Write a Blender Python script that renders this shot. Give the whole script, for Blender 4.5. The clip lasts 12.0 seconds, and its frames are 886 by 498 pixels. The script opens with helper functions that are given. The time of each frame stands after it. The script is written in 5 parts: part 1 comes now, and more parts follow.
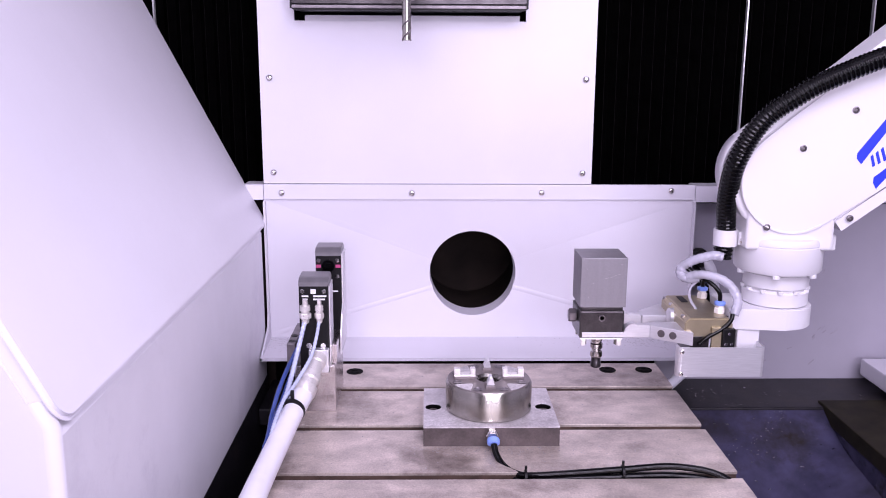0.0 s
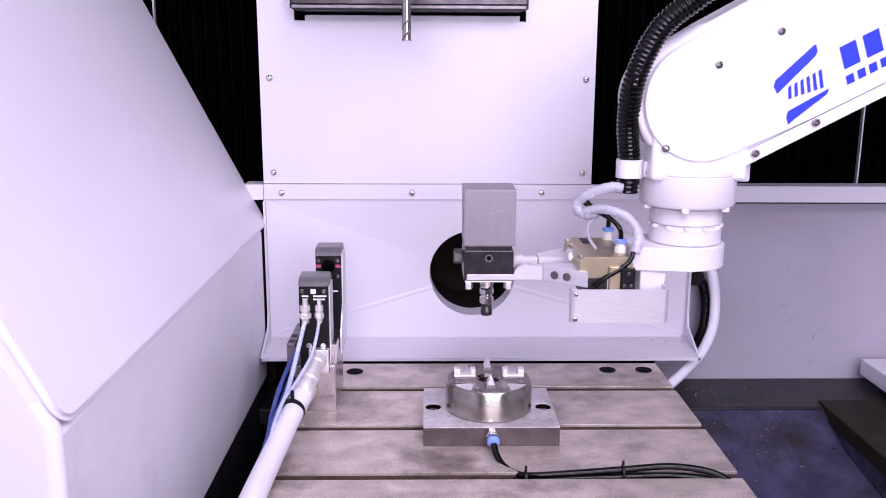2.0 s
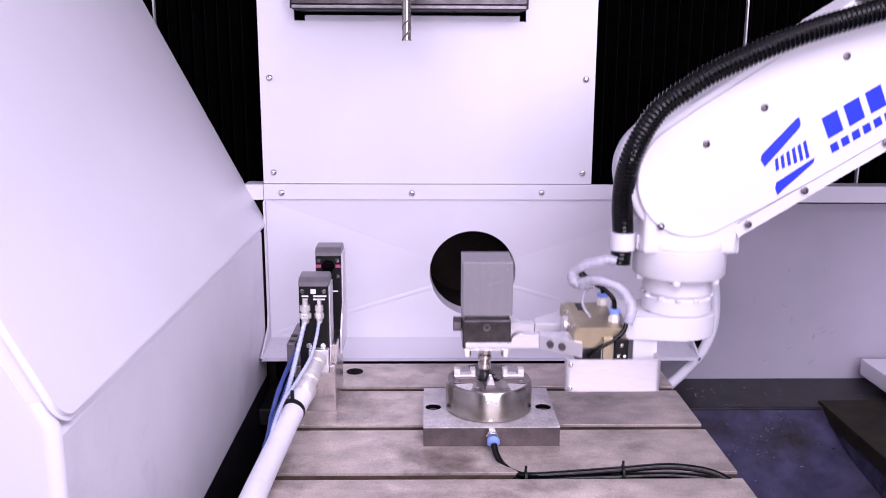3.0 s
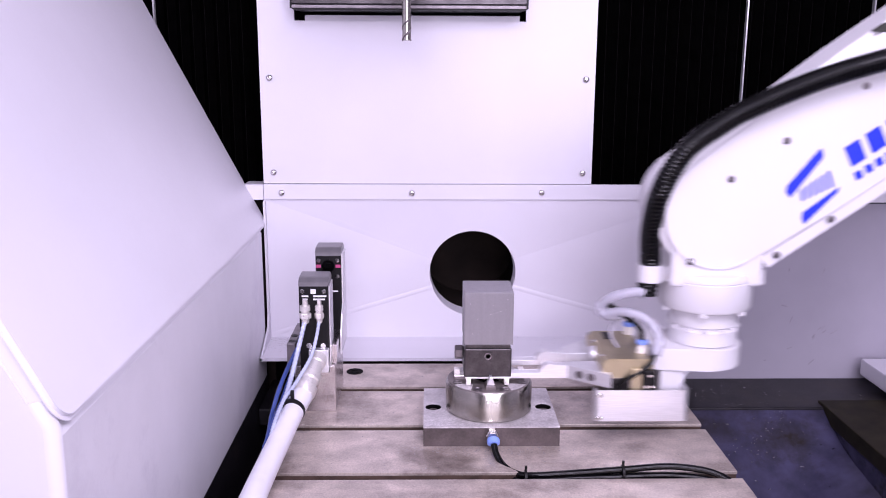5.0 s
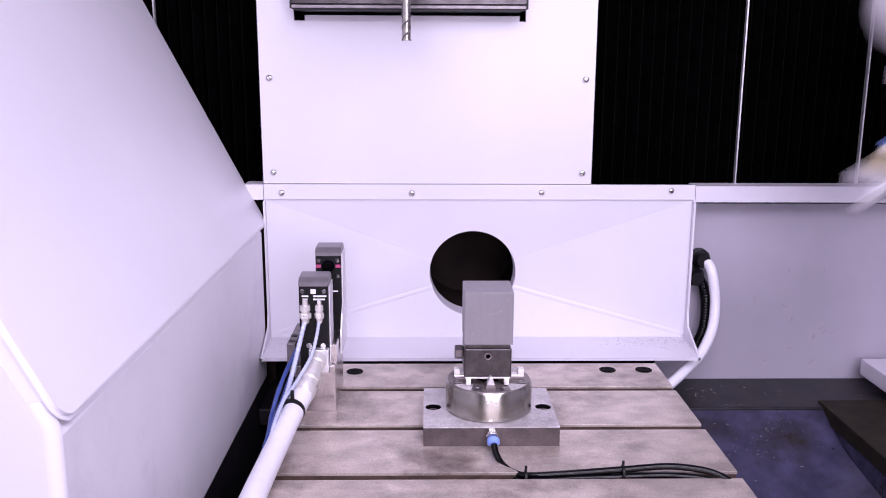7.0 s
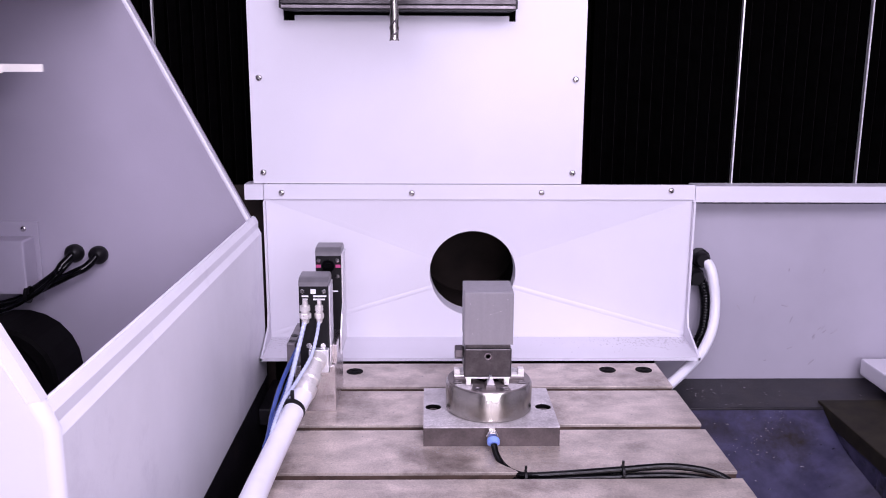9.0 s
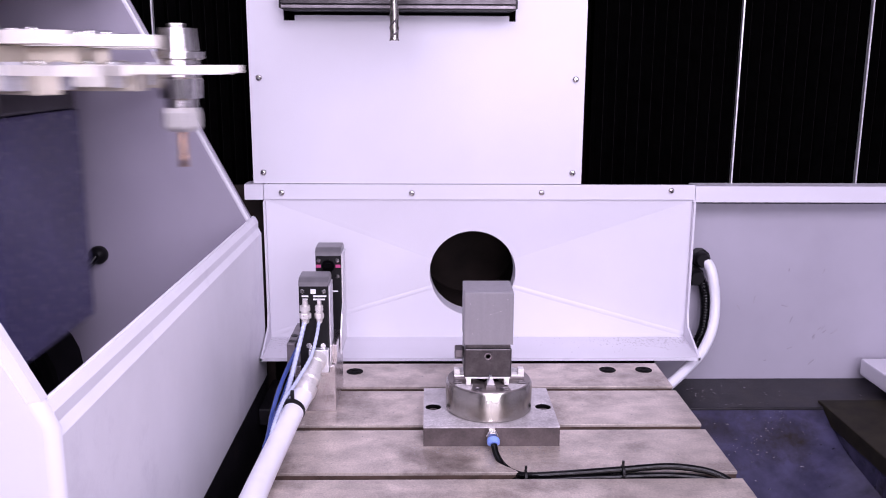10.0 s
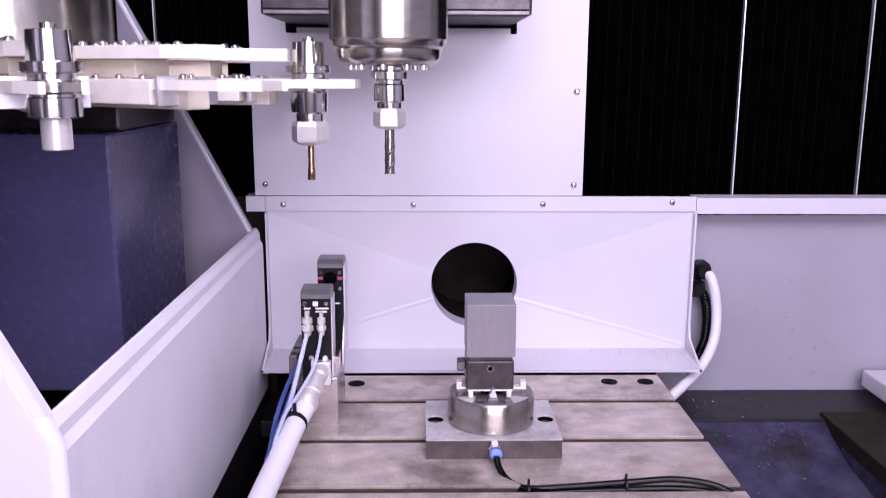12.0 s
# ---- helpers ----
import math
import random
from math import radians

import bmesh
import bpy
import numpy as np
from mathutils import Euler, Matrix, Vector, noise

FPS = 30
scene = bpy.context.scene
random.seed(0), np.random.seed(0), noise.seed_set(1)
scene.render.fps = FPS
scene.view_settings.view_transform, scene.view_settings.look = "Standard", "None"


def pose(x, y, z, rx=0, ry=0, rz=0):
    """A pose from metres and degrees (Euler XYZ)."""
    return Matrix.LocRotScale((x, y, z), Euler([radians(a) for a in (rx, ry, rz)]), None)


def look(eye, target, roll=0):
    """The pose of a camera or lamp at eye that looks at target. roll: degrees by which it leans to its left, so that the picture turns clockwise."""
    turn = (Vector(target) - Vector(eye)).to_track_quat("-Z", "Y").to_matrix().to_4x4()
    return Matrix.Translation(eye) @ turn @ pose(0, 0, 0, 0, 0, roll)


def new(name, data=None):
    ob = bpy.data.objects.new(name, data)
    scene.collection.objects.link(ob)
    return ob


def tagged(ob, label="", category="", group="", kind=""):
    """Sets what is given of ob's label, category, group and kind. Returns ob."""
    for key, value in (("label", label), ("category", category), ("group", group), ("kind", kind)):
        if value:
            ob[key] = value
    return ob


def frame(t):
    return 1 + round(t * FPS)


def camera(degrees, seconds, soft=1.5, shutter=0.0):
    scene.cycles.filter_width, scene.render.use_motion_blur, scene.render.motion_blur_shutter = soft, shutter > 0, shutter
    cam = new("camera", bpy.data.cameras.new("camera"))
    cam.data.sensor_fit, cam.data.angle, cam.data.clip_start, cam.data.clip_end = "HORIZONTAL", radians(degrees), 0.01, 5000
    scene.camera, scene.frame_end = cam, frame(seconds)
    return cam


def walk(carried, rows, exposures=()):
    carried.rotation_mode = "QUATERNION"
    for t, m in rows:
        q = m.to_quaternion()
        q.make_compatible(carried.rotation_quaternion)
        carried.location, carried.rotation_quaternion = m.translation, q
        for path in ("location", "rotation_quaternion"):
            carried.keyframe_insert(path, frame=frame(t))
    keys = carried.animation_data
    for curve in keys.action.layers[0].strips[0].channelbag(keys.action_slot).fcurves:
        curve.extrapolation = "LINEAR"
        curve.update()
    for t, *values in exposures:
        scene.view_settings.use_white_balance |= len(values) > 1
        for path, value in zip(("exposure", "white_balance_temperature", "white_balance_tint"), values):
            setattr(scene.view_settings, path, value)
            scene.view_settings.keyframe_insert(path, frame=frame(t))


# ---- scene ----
cam = camera(54.26, 12.0, 1.0, 1.0)
EYE = Vector((0.0, 0.0, 0.428))


def aim(eye, right, down, roll):
    """Camera pose: degrees turned to the right, tilted down, leaning left."""
    a, b = radians(right), radians(down)
    return look(eye, Vector(eye) + Vector((math.sin(a) * math.cos(b), math.cos(a) * math.cos(b), -math.sin(b))), roll)


STILL = aim(EYE, 1.05, 12.13, 0.25)
walk(cam, [(0.0, STILL), (11.6, STILL), (11.7, aim((-0.0004, 0, 0.4284), 1.055, 12.07, 0.25)), (11.8, aim((-0.002, 0, 0.430), 1.085, 11.84, 0.25)), (11.9, aim((-0.003, 0, 0.431), 1.105, 11.69, 0.25)), (12.0, aim((-0.004, 0, 0.432), 1.125, 11.53, 0.25))],
     exposures=[(0.0, 0.0), (12.0, 0.0)])

# ---- light: cool work lights under the roof of the machine ----
world = bpy.data.worlds.new("world")
scene.world = world
world.use_nodes = True
world.node_tree.nodes["Background"].inputs[0].default_value = (0.80, 0.76, 0.95, 1)
world.node_tree.nodes["Background"].inputs[1].default_value = 0.12


def area(name, eye, target, sx, sy, watts, color):
    d = bpy.data.lights.new(name, "AREA")
    d.shape, d.size, d.size_y, d.energy, d.color = "RECTANGLE", sx, sy, watts, color
    ob = new(name, d)
    ob.matrix_world = look(eye, target)
    return ob


TINT = (0.912, 0.815, 1.065)
area("work_light", (0.30, -0.10, 1.12), (0.12, 0.95, -0.20), 1.3, 0.60, 23.5, TINT)
# soft light of the hall through the open front of the machine
area("hall_light", (0.38, -1.35, 0.66), (0.06, 1.0, 0.2), 1.5, 0.5, 33, TINT)
area("work_light", (-0.06, 0.62, 1.20), (0.02, 0.95, 0.0), 0.6, 0.25, 1.5, TINT)


# ---- materials ----
def material(name, color, rough=0.5, metal=0.0, vary=0.08, scale=40.0, fine=900.0, bump=0.03, stretch=None, spec=0.5, dirt=None, dirt_amount=0.0, dirt_from=0.52, coords="Object", grain=0.0, lathe=0.0):
    m = bpy.data.materials.new(name)
    m.use_nodes = True
    nt = m.node_tree
    b = nt.nodes["Principled BSDF"]
    b.inputs["Metallic"].default_value = metal
    b.inputs["Specular IOR Level"].default_value = spec
    tc = nt.nodes.new("ShaderNodeTexCoord")
    mp = nt.nodes.new("ShaderNodeMapping")
    nt.links.new(tc.outputs[coords], mp.inputs[0])
    if stretch:
        mp.inputs["Scale"].default_value = stretch
    big = nt.nodes.new("ShaderNodeTexNoise")
    big.inputs["Scale"].default_value, big.inputs["Detail"].default_value = scale, 5
    nt.links.new(mp.outputs[0], big.inputs["Vector"])
    small = nt.nodes.new("ShaderNodeTexNoise")
    small.inputs["Scale"].default_value, small.inputs["Detail"].default_value = fine, 3
    nt.links.new(mp.outputs[0], small.inputs["Vector"])
    ramp = nt.nodes.new("ShaderNodeValToRGB")
    lo = [max(0.0, c * (1 - vary)) for c in color]
    hi = [min(1.0, c * (1 + vary)) for c in color]
    ramp.color_ramp.elements[0].position, ramp.color_ramp.elements[0].color = 0.3, (*lo, 1)
    ramp.color_ramp.elements[1].position, ramp.color_ramp.elements[1].color = 0.7, (*hi, 1)
    nt.links.new(big.outputs[0], ramp.inputs[0])
    out = ramp.outputs[0]
    if dirt:
        d = nt.nodes.new("ShaderNodeTexNoise")
        d.inputs["Scale"].default_value, d.inputs["Detail"].default_value, d.inputs["Roughness"].default_value = scale * 0.35, 8, 0.7
        nt.links.new(tc.outputs[coords], d.inputs["Vector"])
        dr = nt.nodes.new("ShaderNodeValToRGB")
        dr.color_ramp.elements[0].position, dr.color_ramp.elements[0].color = dirt_from, (0, 0, 0, 1)
        dr.color_ramp.elements[1].position, dr.color_ramp.elements[1].color = 0.72, (dirt_amount,) * 3 + (1,)
        nt.links.new(d.outputs[0], dr.inputs[0])
        mix = nt.nodes.new("ShaderNodeMixRGB")
        nt.links.new(dr.outputs[0], mix.inputs[0])
        nt.links.new(out, mix.inputs[1])
        mix.inputs[2].default_value = (*dirt, 1)
        out = mix.outputs[0]
    if grain:
        g = nt.nodes.new("ShaderNodeTexNoise")
        g.inputs["Scale"].default_value, g.inputs["Detail"].default_value, g.inputs["Roughness"].default_value = fine * 0.3, 4, 0.8
        nt.links.new(tc.outputs[coords], g.inputs["Vector"])
        gr = nt.nodes.new("ShaderNodeMapRange")
        gr.inputs[1].default_value, gr.inputs[2].default_value = 0.3, 0.7
        gr.inputs[3].default_value, gr.inputs[4].default_value = 1 - grain, 1 + grain
        nt.links.new(g.outputs[0], gr.inputs[0])
        mul = nt.nodes.new("ShaderNodeMixRGB")
        mul.blend_type = "MULTIPLY"
        mul.inputs[0].default_value = 1.0
        nt.links.new(out, mul.inputs[1])
        nt.links.new(gr.outputs[0], mul.inputs[2])
        out = mul.outputs[0]
    if lathe:
        tg = nt.nodes.new("ShaderNodeTangent")
        tg.direction_type, tg.axis = "RADIAL", "Z"
        b.inputs["Anisotropic"].default_value = lathe
        b.inputs["Anisotropic Rotation"].default_value = 0.25
        nt.links.new(tg.outputs[0], b.inputs["Tangent"])
    nt.links.new(out, b.inputs["Base Color"])
    rr = nt.nodes.new("ShaderNodeMapRange")
    rr.inputs[3].default_value, rr.inputs[4].default_value = max(0.02, rough - 0.08), min(1.0, rough + 0.08)
    nt.links.new(small.outputs[0], rr.inputs[0])
    nt.links.new(rr.outputs[0], b.inputs["Roughness"])
    if bump:
        bp = nt.nodes.new("ShaderNodeBump")
        bp.inputs["Strength"].default_value, bp.inputs["Distance"].default_value = bump, 0.002
        nt.links.new(small.outputs[0], bp.inputs["Height"])
        nt.links.new(bp.outputs[0], b.inputs["Normal"])
    return m


PAINT = material("grey_white_powder_coat", (0.68, 0.66, 0.72), 0.34, vary=0.03, scale=6, fine=900, bump=0.13, dirt=(0.52, 0.50, 0.55), dirt_amount=0.10)
DOOR_PAINT = material("grey_white_door_paint", (0.68, 0.663, 0.72), 0.34, vary=0.03, scale=4, fine=160, bump=0.02, dirt=(0.60, 0.585, 0.64), dirt_amount=0.25)
# enclosure paint toned down, the chamber's shade is put into its colour
CHAMBER_SHADE_PAINT = material("shaded_chamber_paint", (0.44, 0.405, 0.49), 0.40, vary=0.05, scale=7, fine=420, bump=0.06, dirt=(0.42, 0.40, 0.46), dirt_amount=0.3)
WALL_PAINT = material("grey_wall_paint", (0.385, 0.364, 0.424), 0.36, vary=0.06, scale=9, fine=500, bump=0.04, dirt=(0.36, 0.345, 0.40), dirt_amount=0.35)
ARM_PAINT = material("white_arm_paint", (0.70, 0.685, 0.715), 0.50, vary=0.015, scale=10, fine=900, bump=0.02)
TABLE = material("ground_cast_iron", (0.56, 0.488, 0.435), 0.40, 0.45, 0.24, 22, 1300, 0.06, (1.0, 1.6, 1), dirt=(0.12, 0.088, 0.075), dirt_amount=1.0, dirt_from=0.47, grain=0.22)
SLOT = material("rusty_slot_iron", (0.10, 0.065, 0.05), 0.7, 0.3, 0.4, 60, 900, 0.2)
STEEL = material("bright_turned_steel", (0.43, 0.41, 0.37), 0.24, 1.0, 0.12, 40, 1200, 0.02, (1, 1, 2), lathe=0.8, grain=0.10)
GROUND = material("ground_steel", (0.50, 0.465, 0.47), 0.27, 1.0, 0.14, 50, 1500, 0.05, (3, 1, 1), dirt=(0.22, 0.18, 0.18), dirt_amount=0.6, grain=0.22)
DARK_STEEL = material("dark_steel", (0.20, 0.18, 0.19), 0.42, 0.9, 0.25, 60, 1300, 0.05, dirt=(0.09, 0.08, 0.08), dirt_amount=0.6)
BLACK_STEEL = material("blackened_steel", (0.060, 0.054, 0.057), 0.30, 0.8, 0.30, 70, 1200, 0.05, grain=0.2)
BLOCK = material("milled_grey_steel", (0.265, 0.252, 0.272), 0.46, 0.55, 0.05, 25, 1400, 0.04, (6, 6, 0.6), grain=0.05)
ALU = material("brushed_aluminium", (0.74, 0.73, 0.76), 0.38, 0.7, 0.06, 60, 1500, 0.03, (1, 1, 14))
GOLD = material("tan_anodised_aluminium", (0.42, 0.36, 0.24), 0.38, 0.75, 0.08, 60, 1300, 0.03)
BLACK = material("black_plastic", (0.006, 0.0055, 0.0065), 0.42, vary=0.2, scale=60, fine=1000, bump=0.03, spec=0.22)
GLOSS_BLACK = material("glossy_black_hose", (0.002, 0.002, 0.0024), 0.04, vary=0.2, scale=60, fine=300, bump=0.0, spec=0.24)
BELLOWS = material("black_bellows_cloth", (0.0012, 0.0011, 0.0012), 0.85, vary=0.3, scale=50, fine=900, bump=0.1, spec=0.0)
FOLD = material("bellows_seam", (0.0026, 0.0022, 0.0024), 0.7, vary=0.5, scale=8, fine=900, bump=0.1, spec=0.02)
# dark iron, blackened further for the shade inside cavities and gaps
DARK = material("dark_iron_cavity_shade", (0.016, 0.011, 0.009), 0.8, vary=0.5, scale=14, fine=400, bump=0.1, spec=0.2)
HOSE_WHITE = material("white_plastic_hose", (0.76, 0.75, 0.81), 0.34, vary=0.03, scale=50, fine=400, bump=0.0)
BLUE_HOSE = material("dark_blue_plastic_line", (0.045, 0.075, 0.26), 0.22, vary=0.1, scale=60, fine=400, bump=0.02)
NICKEL = material("pale_nickel_plating", (0.80, 0.77, 0.74), 0.30, 0.55, 0.06, 90, 900, 0.02)
# black rubber of the drum, also the painted shade inside holes
RUBBER = material("black_rubber_and_hole_shade", (0.0025, 0.0022, 0.0025), 0.6, vary=0.3, scale=50, fine=700, bump=0.05, spec=0.06)
# scuffed door paint, base lightened to make up for weak light on the side
SIDE_PAINT = material("lightened_scuffed_paint", (0.75, 0.735, 0.79), 0.46, vary=0.03, scale=14, fine=160, bump=0.02, dirt=(0.40, 0.37, 0.46), dirt_amount=0.42)
CLEAR_HOSE = material("pale_translucent_line", (0.46, 0.50, 0.66), 0.12, vary=0.1, scale=60, fine=400, bump=0.02)
CHROME = material("nickel_fitting", (0.70, 0.68, 0.66), 0.16, 1.0, 0.06, 60, 900, 0.01)
BLUE_RING = material("blue_ring_plastic", (0.22, 0.34, 0.82), 0.3, vary=0.05, scale=60, fine=400, bump=0.01)
LOGO_BLUE = material("blue_print", (0.010, 0.03, 0.62), 0.4, vary=0.03, scale=60, fine=400, bump=0.0)
PALE = material("white_print", (0.75, 0.74, 0.76), 0.5, vary=0.03, scale=60, fine=400, bump=0.0)
MAGENTA = material("magenta_mark", (0.45, 0.06, 0.18), 0.4, vary=0.05, scale=60, fine=400, bump=0.0)
NAVY = material("navy_machine_enamel", (0.078, 0.070, 0.165), 0.26, vary=0.15, scale=7, fine=90, bump=0.015, dirt=(0.07, 0.065, 0.11), dirt_amount=0.4)
TRAY_BLUE = material("wet_blue_painted_tray", (0.044, 0.041, 0.080), 0.22, vary=0.35, scale=30, fine=90, bump=0.40, dirt=(0.020, 0.016, 0.012), dirt_amount=1.0, dirt_from=0.48)
LEDGE = material("oily_dark_floor", (0.013, 0.012, 0.015), 0.40, vary=0.5, scale=45, fine=500, bump=0.14, spec=0.28, dirt=(0.045, 0.036, 0.03), dirt_amount=0.6)
RUST = material("rusty_dark_plate", (0.020, 0.017, 0.010), 0.60, 0.1, 0.45, 40, 700, 0.14, spec=0.14, dirt=(0.014, 0.011, 0.010), dirt_amount=0.6)
CREAM = material("cream_gripper_plastic", (0.85, 0.81, 0.745), 0.34, vary=0.05, scale=50, fine=600, bump=0.03)
COPPER = material("coated_cutter", (0.42, 0.26, 0.16), 0.28, 1.0, 0.15, 90, 800, 0.02)
PLATE = material("powdery_ground_steel", (0.56, 0.53, 0.54), 0.46, 0.35, 0.16, 60, 1300, 0.10, dirt=(0.25, 0.21, 0.22), dirt_amount=0.7, grain=0.30)
WORN = material("dull_brownish_steel", (0.205, 0.178, 0.175), 0.44, 0.5, 0.18, 50, 1200, 0.05, dirt=(0.16, 0.13, 0.12), dirt_amount=0.5, grain=0.15)
TAN = material("tan_plastic", (0.62, 0.56, 0.46), 0.4, vary=0.08, scale=50, fine=600, bump=0.03)
OLIVE = material("dark_olive_band", (0.022, 0.022, 0.016), 0.5, vary=0.15, scale=40, fine=600, bump=0.02)
TAPE = material("clear_spiral_wrap", (0.70, 0.69, 0.78), 0.22, vary=0.08, scale=60, fine=300, bump=0.05)
# dark grey that puts the dimness of the hall into the wall's colour
DIM = material("dark_unseen_wall", (0.15, 0.14, 0.155), 0.7, vary=0.1, scale=3, fine=60, bump=0.0)
CAP = material("grey_cast_cap", (0.23, 0.22, 0.235), 0.38, 0.6, 0.1, 60, 900, 0.03)
SCUFF = material("grey_scuff", (0.325, 0.305, 0.345), 0.6, vary=0.2, scale=80, fine=500, bump=0.0)
OXIDE = material("dark_oxidised_steel", (0.088, 0.070, 0.068), 0.50, 0.3, 0.35, 45, 1100, 0.06, dirt=(0.05, 0.04, 0.04), dirt_amount=0.7, grain=0.2)
TAPE.node_tree.nodes["Principled BSDF"].inputs["Transmission Weight"].default_value = 0.55
CHIP = material("steel_chips", (0.42, 0.40, 0.41), 0.35, 0.8, 0.4, 300, 900, 0.0)


# ---- mesh helpers ----
def box(bm, x0, x1, y0, y1, z0, z1, bev=0.0, seg=2, m=None):
    mat = Matrix.Translation(((x0 + x1) / 2, (y0 + y1) / 2, (z0 + z1) / 2)) @ Matrix.Diagonal((abs(x1 - x0), abs(y1 - y0), abs(z1 - z0), 1))
    vs = bmesh.ops.create_cube(bm, size=1, matrix=(m @ mat) if m else mat)["verts"]
    if bev:
        es = list({e for v in vs for e in v.link_edges})
        bmesh.ops.bevel(bm, geom=es, offset=bev, segments=seg, affect="EDGES", profile=0.6)
    return bm


def turned(bm, profile, axis="Z", at=(0, 0, 0), n=32, m=None):
    """A lathe body: rows of (radius, height) along an axis."""
    turn = {"Z": Matrix(), "Y": pose(0, 0, 0, -90), "X": pose(0, 0, 0, 0, 90)}[axis]
    mm = Matrix.Translation(at) @ turn
    if m:
        mm = m @ mm
    rings = []
    for r, h in profile:
        rings.append([bm.verts.new(mm @ Vector((r * math.cos(2 * math.pi * i / n), r * math.sin(2 * math.pi * i / n), h))) for i in range(n)])
    for k, (a, b) in enumerate(zip(rings, rings[1:])):
        for i in range(n):
            f = bm.faces.new((a[i], a[(i + 1) % n], b[(i + 1) % n], b[i]))
            f.smooth = n > 8
    def heading(k):
        return math.atan2(profile[k + 1][1] - profile[k][1], profile[k + 1][0] - profile[k][0])
    for k, ring in enumerate(rings):
        if 0 < k < len(rings) - 1 and abs((heading(k) - heading(k - 1) + math.pi) % (2 * math.pi) - math.pi) < 0.6:
            continue
        for i in range(n):
            e = bm.edges.get((ring[i], ring[(i + 1) % n]))
            if e:
                e.smooth = False
    for ring, flip in ((rings[0], True), (rings[-1], False)):
        bm.faces.new(ring[::-1] if flip else ring)
    return bm


def rod(bm, r, h0, h1, axis="Z", at=(0, 0, 0), n=24, c=0.0, m=None):
    c = c or min(r * 0.12, abs(h1 - h0) * 0.2)
    return turned(bm, [(r - c, h0), (r, h0 + c), (r, h1 - c), (r - c, h1)], axis, at, n, m)


def slab(bm, outline, y0, y1, m=None, axis="Y"):
    """A flat outline (pairs) pushed along an axis. Y: pairs are x, z. X: pairs are y, z. Z: pairs are x, y."""
    def p(a, b, c):
        v = {"Y": (a, c, b), "X": (c, a, b), "Z": (a, b, c)}[axis]
        return (m @ Vector(v)) if m else Vector(v)
    lo = [bm.verts.new(p(a, b, y0)) for a, b in outline]
    hi = [bm.verts.new(p(a, b, y1)) for a, b in outline]
    n = len(outline)
    fs = [bm.faces.new(lo), bm.faces.new(hi[::-1])]
    for i in range(n):
        fs.append(bm.faces.new((lo[i], hi[i], hi[(i + 1) % n], lo[(i + 1) % n])))
    bmesh.ops.recalc_face_normals(bm, faces=fs)
    return bm


def smooth_path(pts, per=8):
    """A soft line through points (Catmull-Rom)."""
    p = [Vector(a) for a in pts]
    p = [p[0] * 2 - p[1]] + p + [p[-1] * 2 - p[-2]]
    out = []
    for i in range(1, len(p) - 2):
        for k in range(per):
            t = k / per
            a, b, c, d = p[i - 1], p[i], p[i + 1], p[i + 2]
            out.append(0.5 * ((2 * b) + (c - a) * t + (2 * a - 5 * b + 4 * c - d) * t * t + (3 * b - a - 3 * c + d) * t ** 3))
    out.append(p[-2])
    return out


def hose(bm, pts, r, n=12, per=8, ribs=0.0, depth=0.0):
    """A round line swept along points; ribs: length of a corrugation."""
    path = smooth_path(pts, per)
    if ribs:
        fine = []
        length = 0.0
        for a, b in zip(path, path[1:]):
            k = max(1, round((b - a).length / (ribs / 4)))
            fine += [a.lerp(b, i / k) for i in range(k)]
        path = fine + [path[-1]]
    up = Vector((0, 1, 0.01)).normalized()
    rings = []
    for i, c in enumerate(path):
        d = (path[min(i + 1, len(path) - 1)] - path[max(i - 1, 0)]).normalized()
        u = (up - d * up.dot(d)).normalized()
        up = u
        v = d.cross(u)
        rr = r - (depth if ribs and i % 4 in (2, 3) else 0.0)
        rings.append([bm.verts.new(c + (u * math.cos(2 * math.pi * k / n) + v * math.sin(2 * math.pi * k / n)) * rr) for k in range(n)])
    for a, b in zip(rings, rings[1:]):
        for k in range(n):
            f = bm.faces.new((a[k], a[(k + 1) % n], b[(k + 1) % n], b[k]))
            f.smooth = True
    fs = [bm.faces.new(rings[0][::-1]), bm.faces.new(rings[-1])]
    bmesh.ops.recalc_face_normals(bm, faces=bm.faces)
    return bm


def thing(name, at=(0, 0, 0), label="", category="", group="", kind=""):
    ob = new(name)
    ob.empty_display_size = 0.02
    ob.location = at
    return tagged(ob, label, category, group, kind)


def mesh(name, bm, mat):
    me = bpy.data.meshes.new(name)
    bm.to_mesh(me)
    bm.free()
    me.materials.append(mat)
    return me


def part(name, bm, mat, parent=None, label=""):
    ob = new(name, mesh(name, bm, mat))
    if parent:
        ob.parent = parent
    if label:
        ob["label"] = label
    return ob


def B():
    return bmesh.new()


def screw_head(bm, x, z, y, r=0.0042, h=0.003):
    """A domed cross-head screw facing the camera side."""
    turned(bm, [(r, 0), (r, h * 0.4), (r * 0.78, h * 0.85), (r * 0.5, h), (r * 0.34, h), (r * 0.22, h * 0.45)], "Y", (x, y, z), 14, pose(0, 2 * y, 0) @ Matrix.Diagonal((1, -1, 1, 1)))
    return bm


# ---- structure ----
XL, YB = -0.2484, 1.295


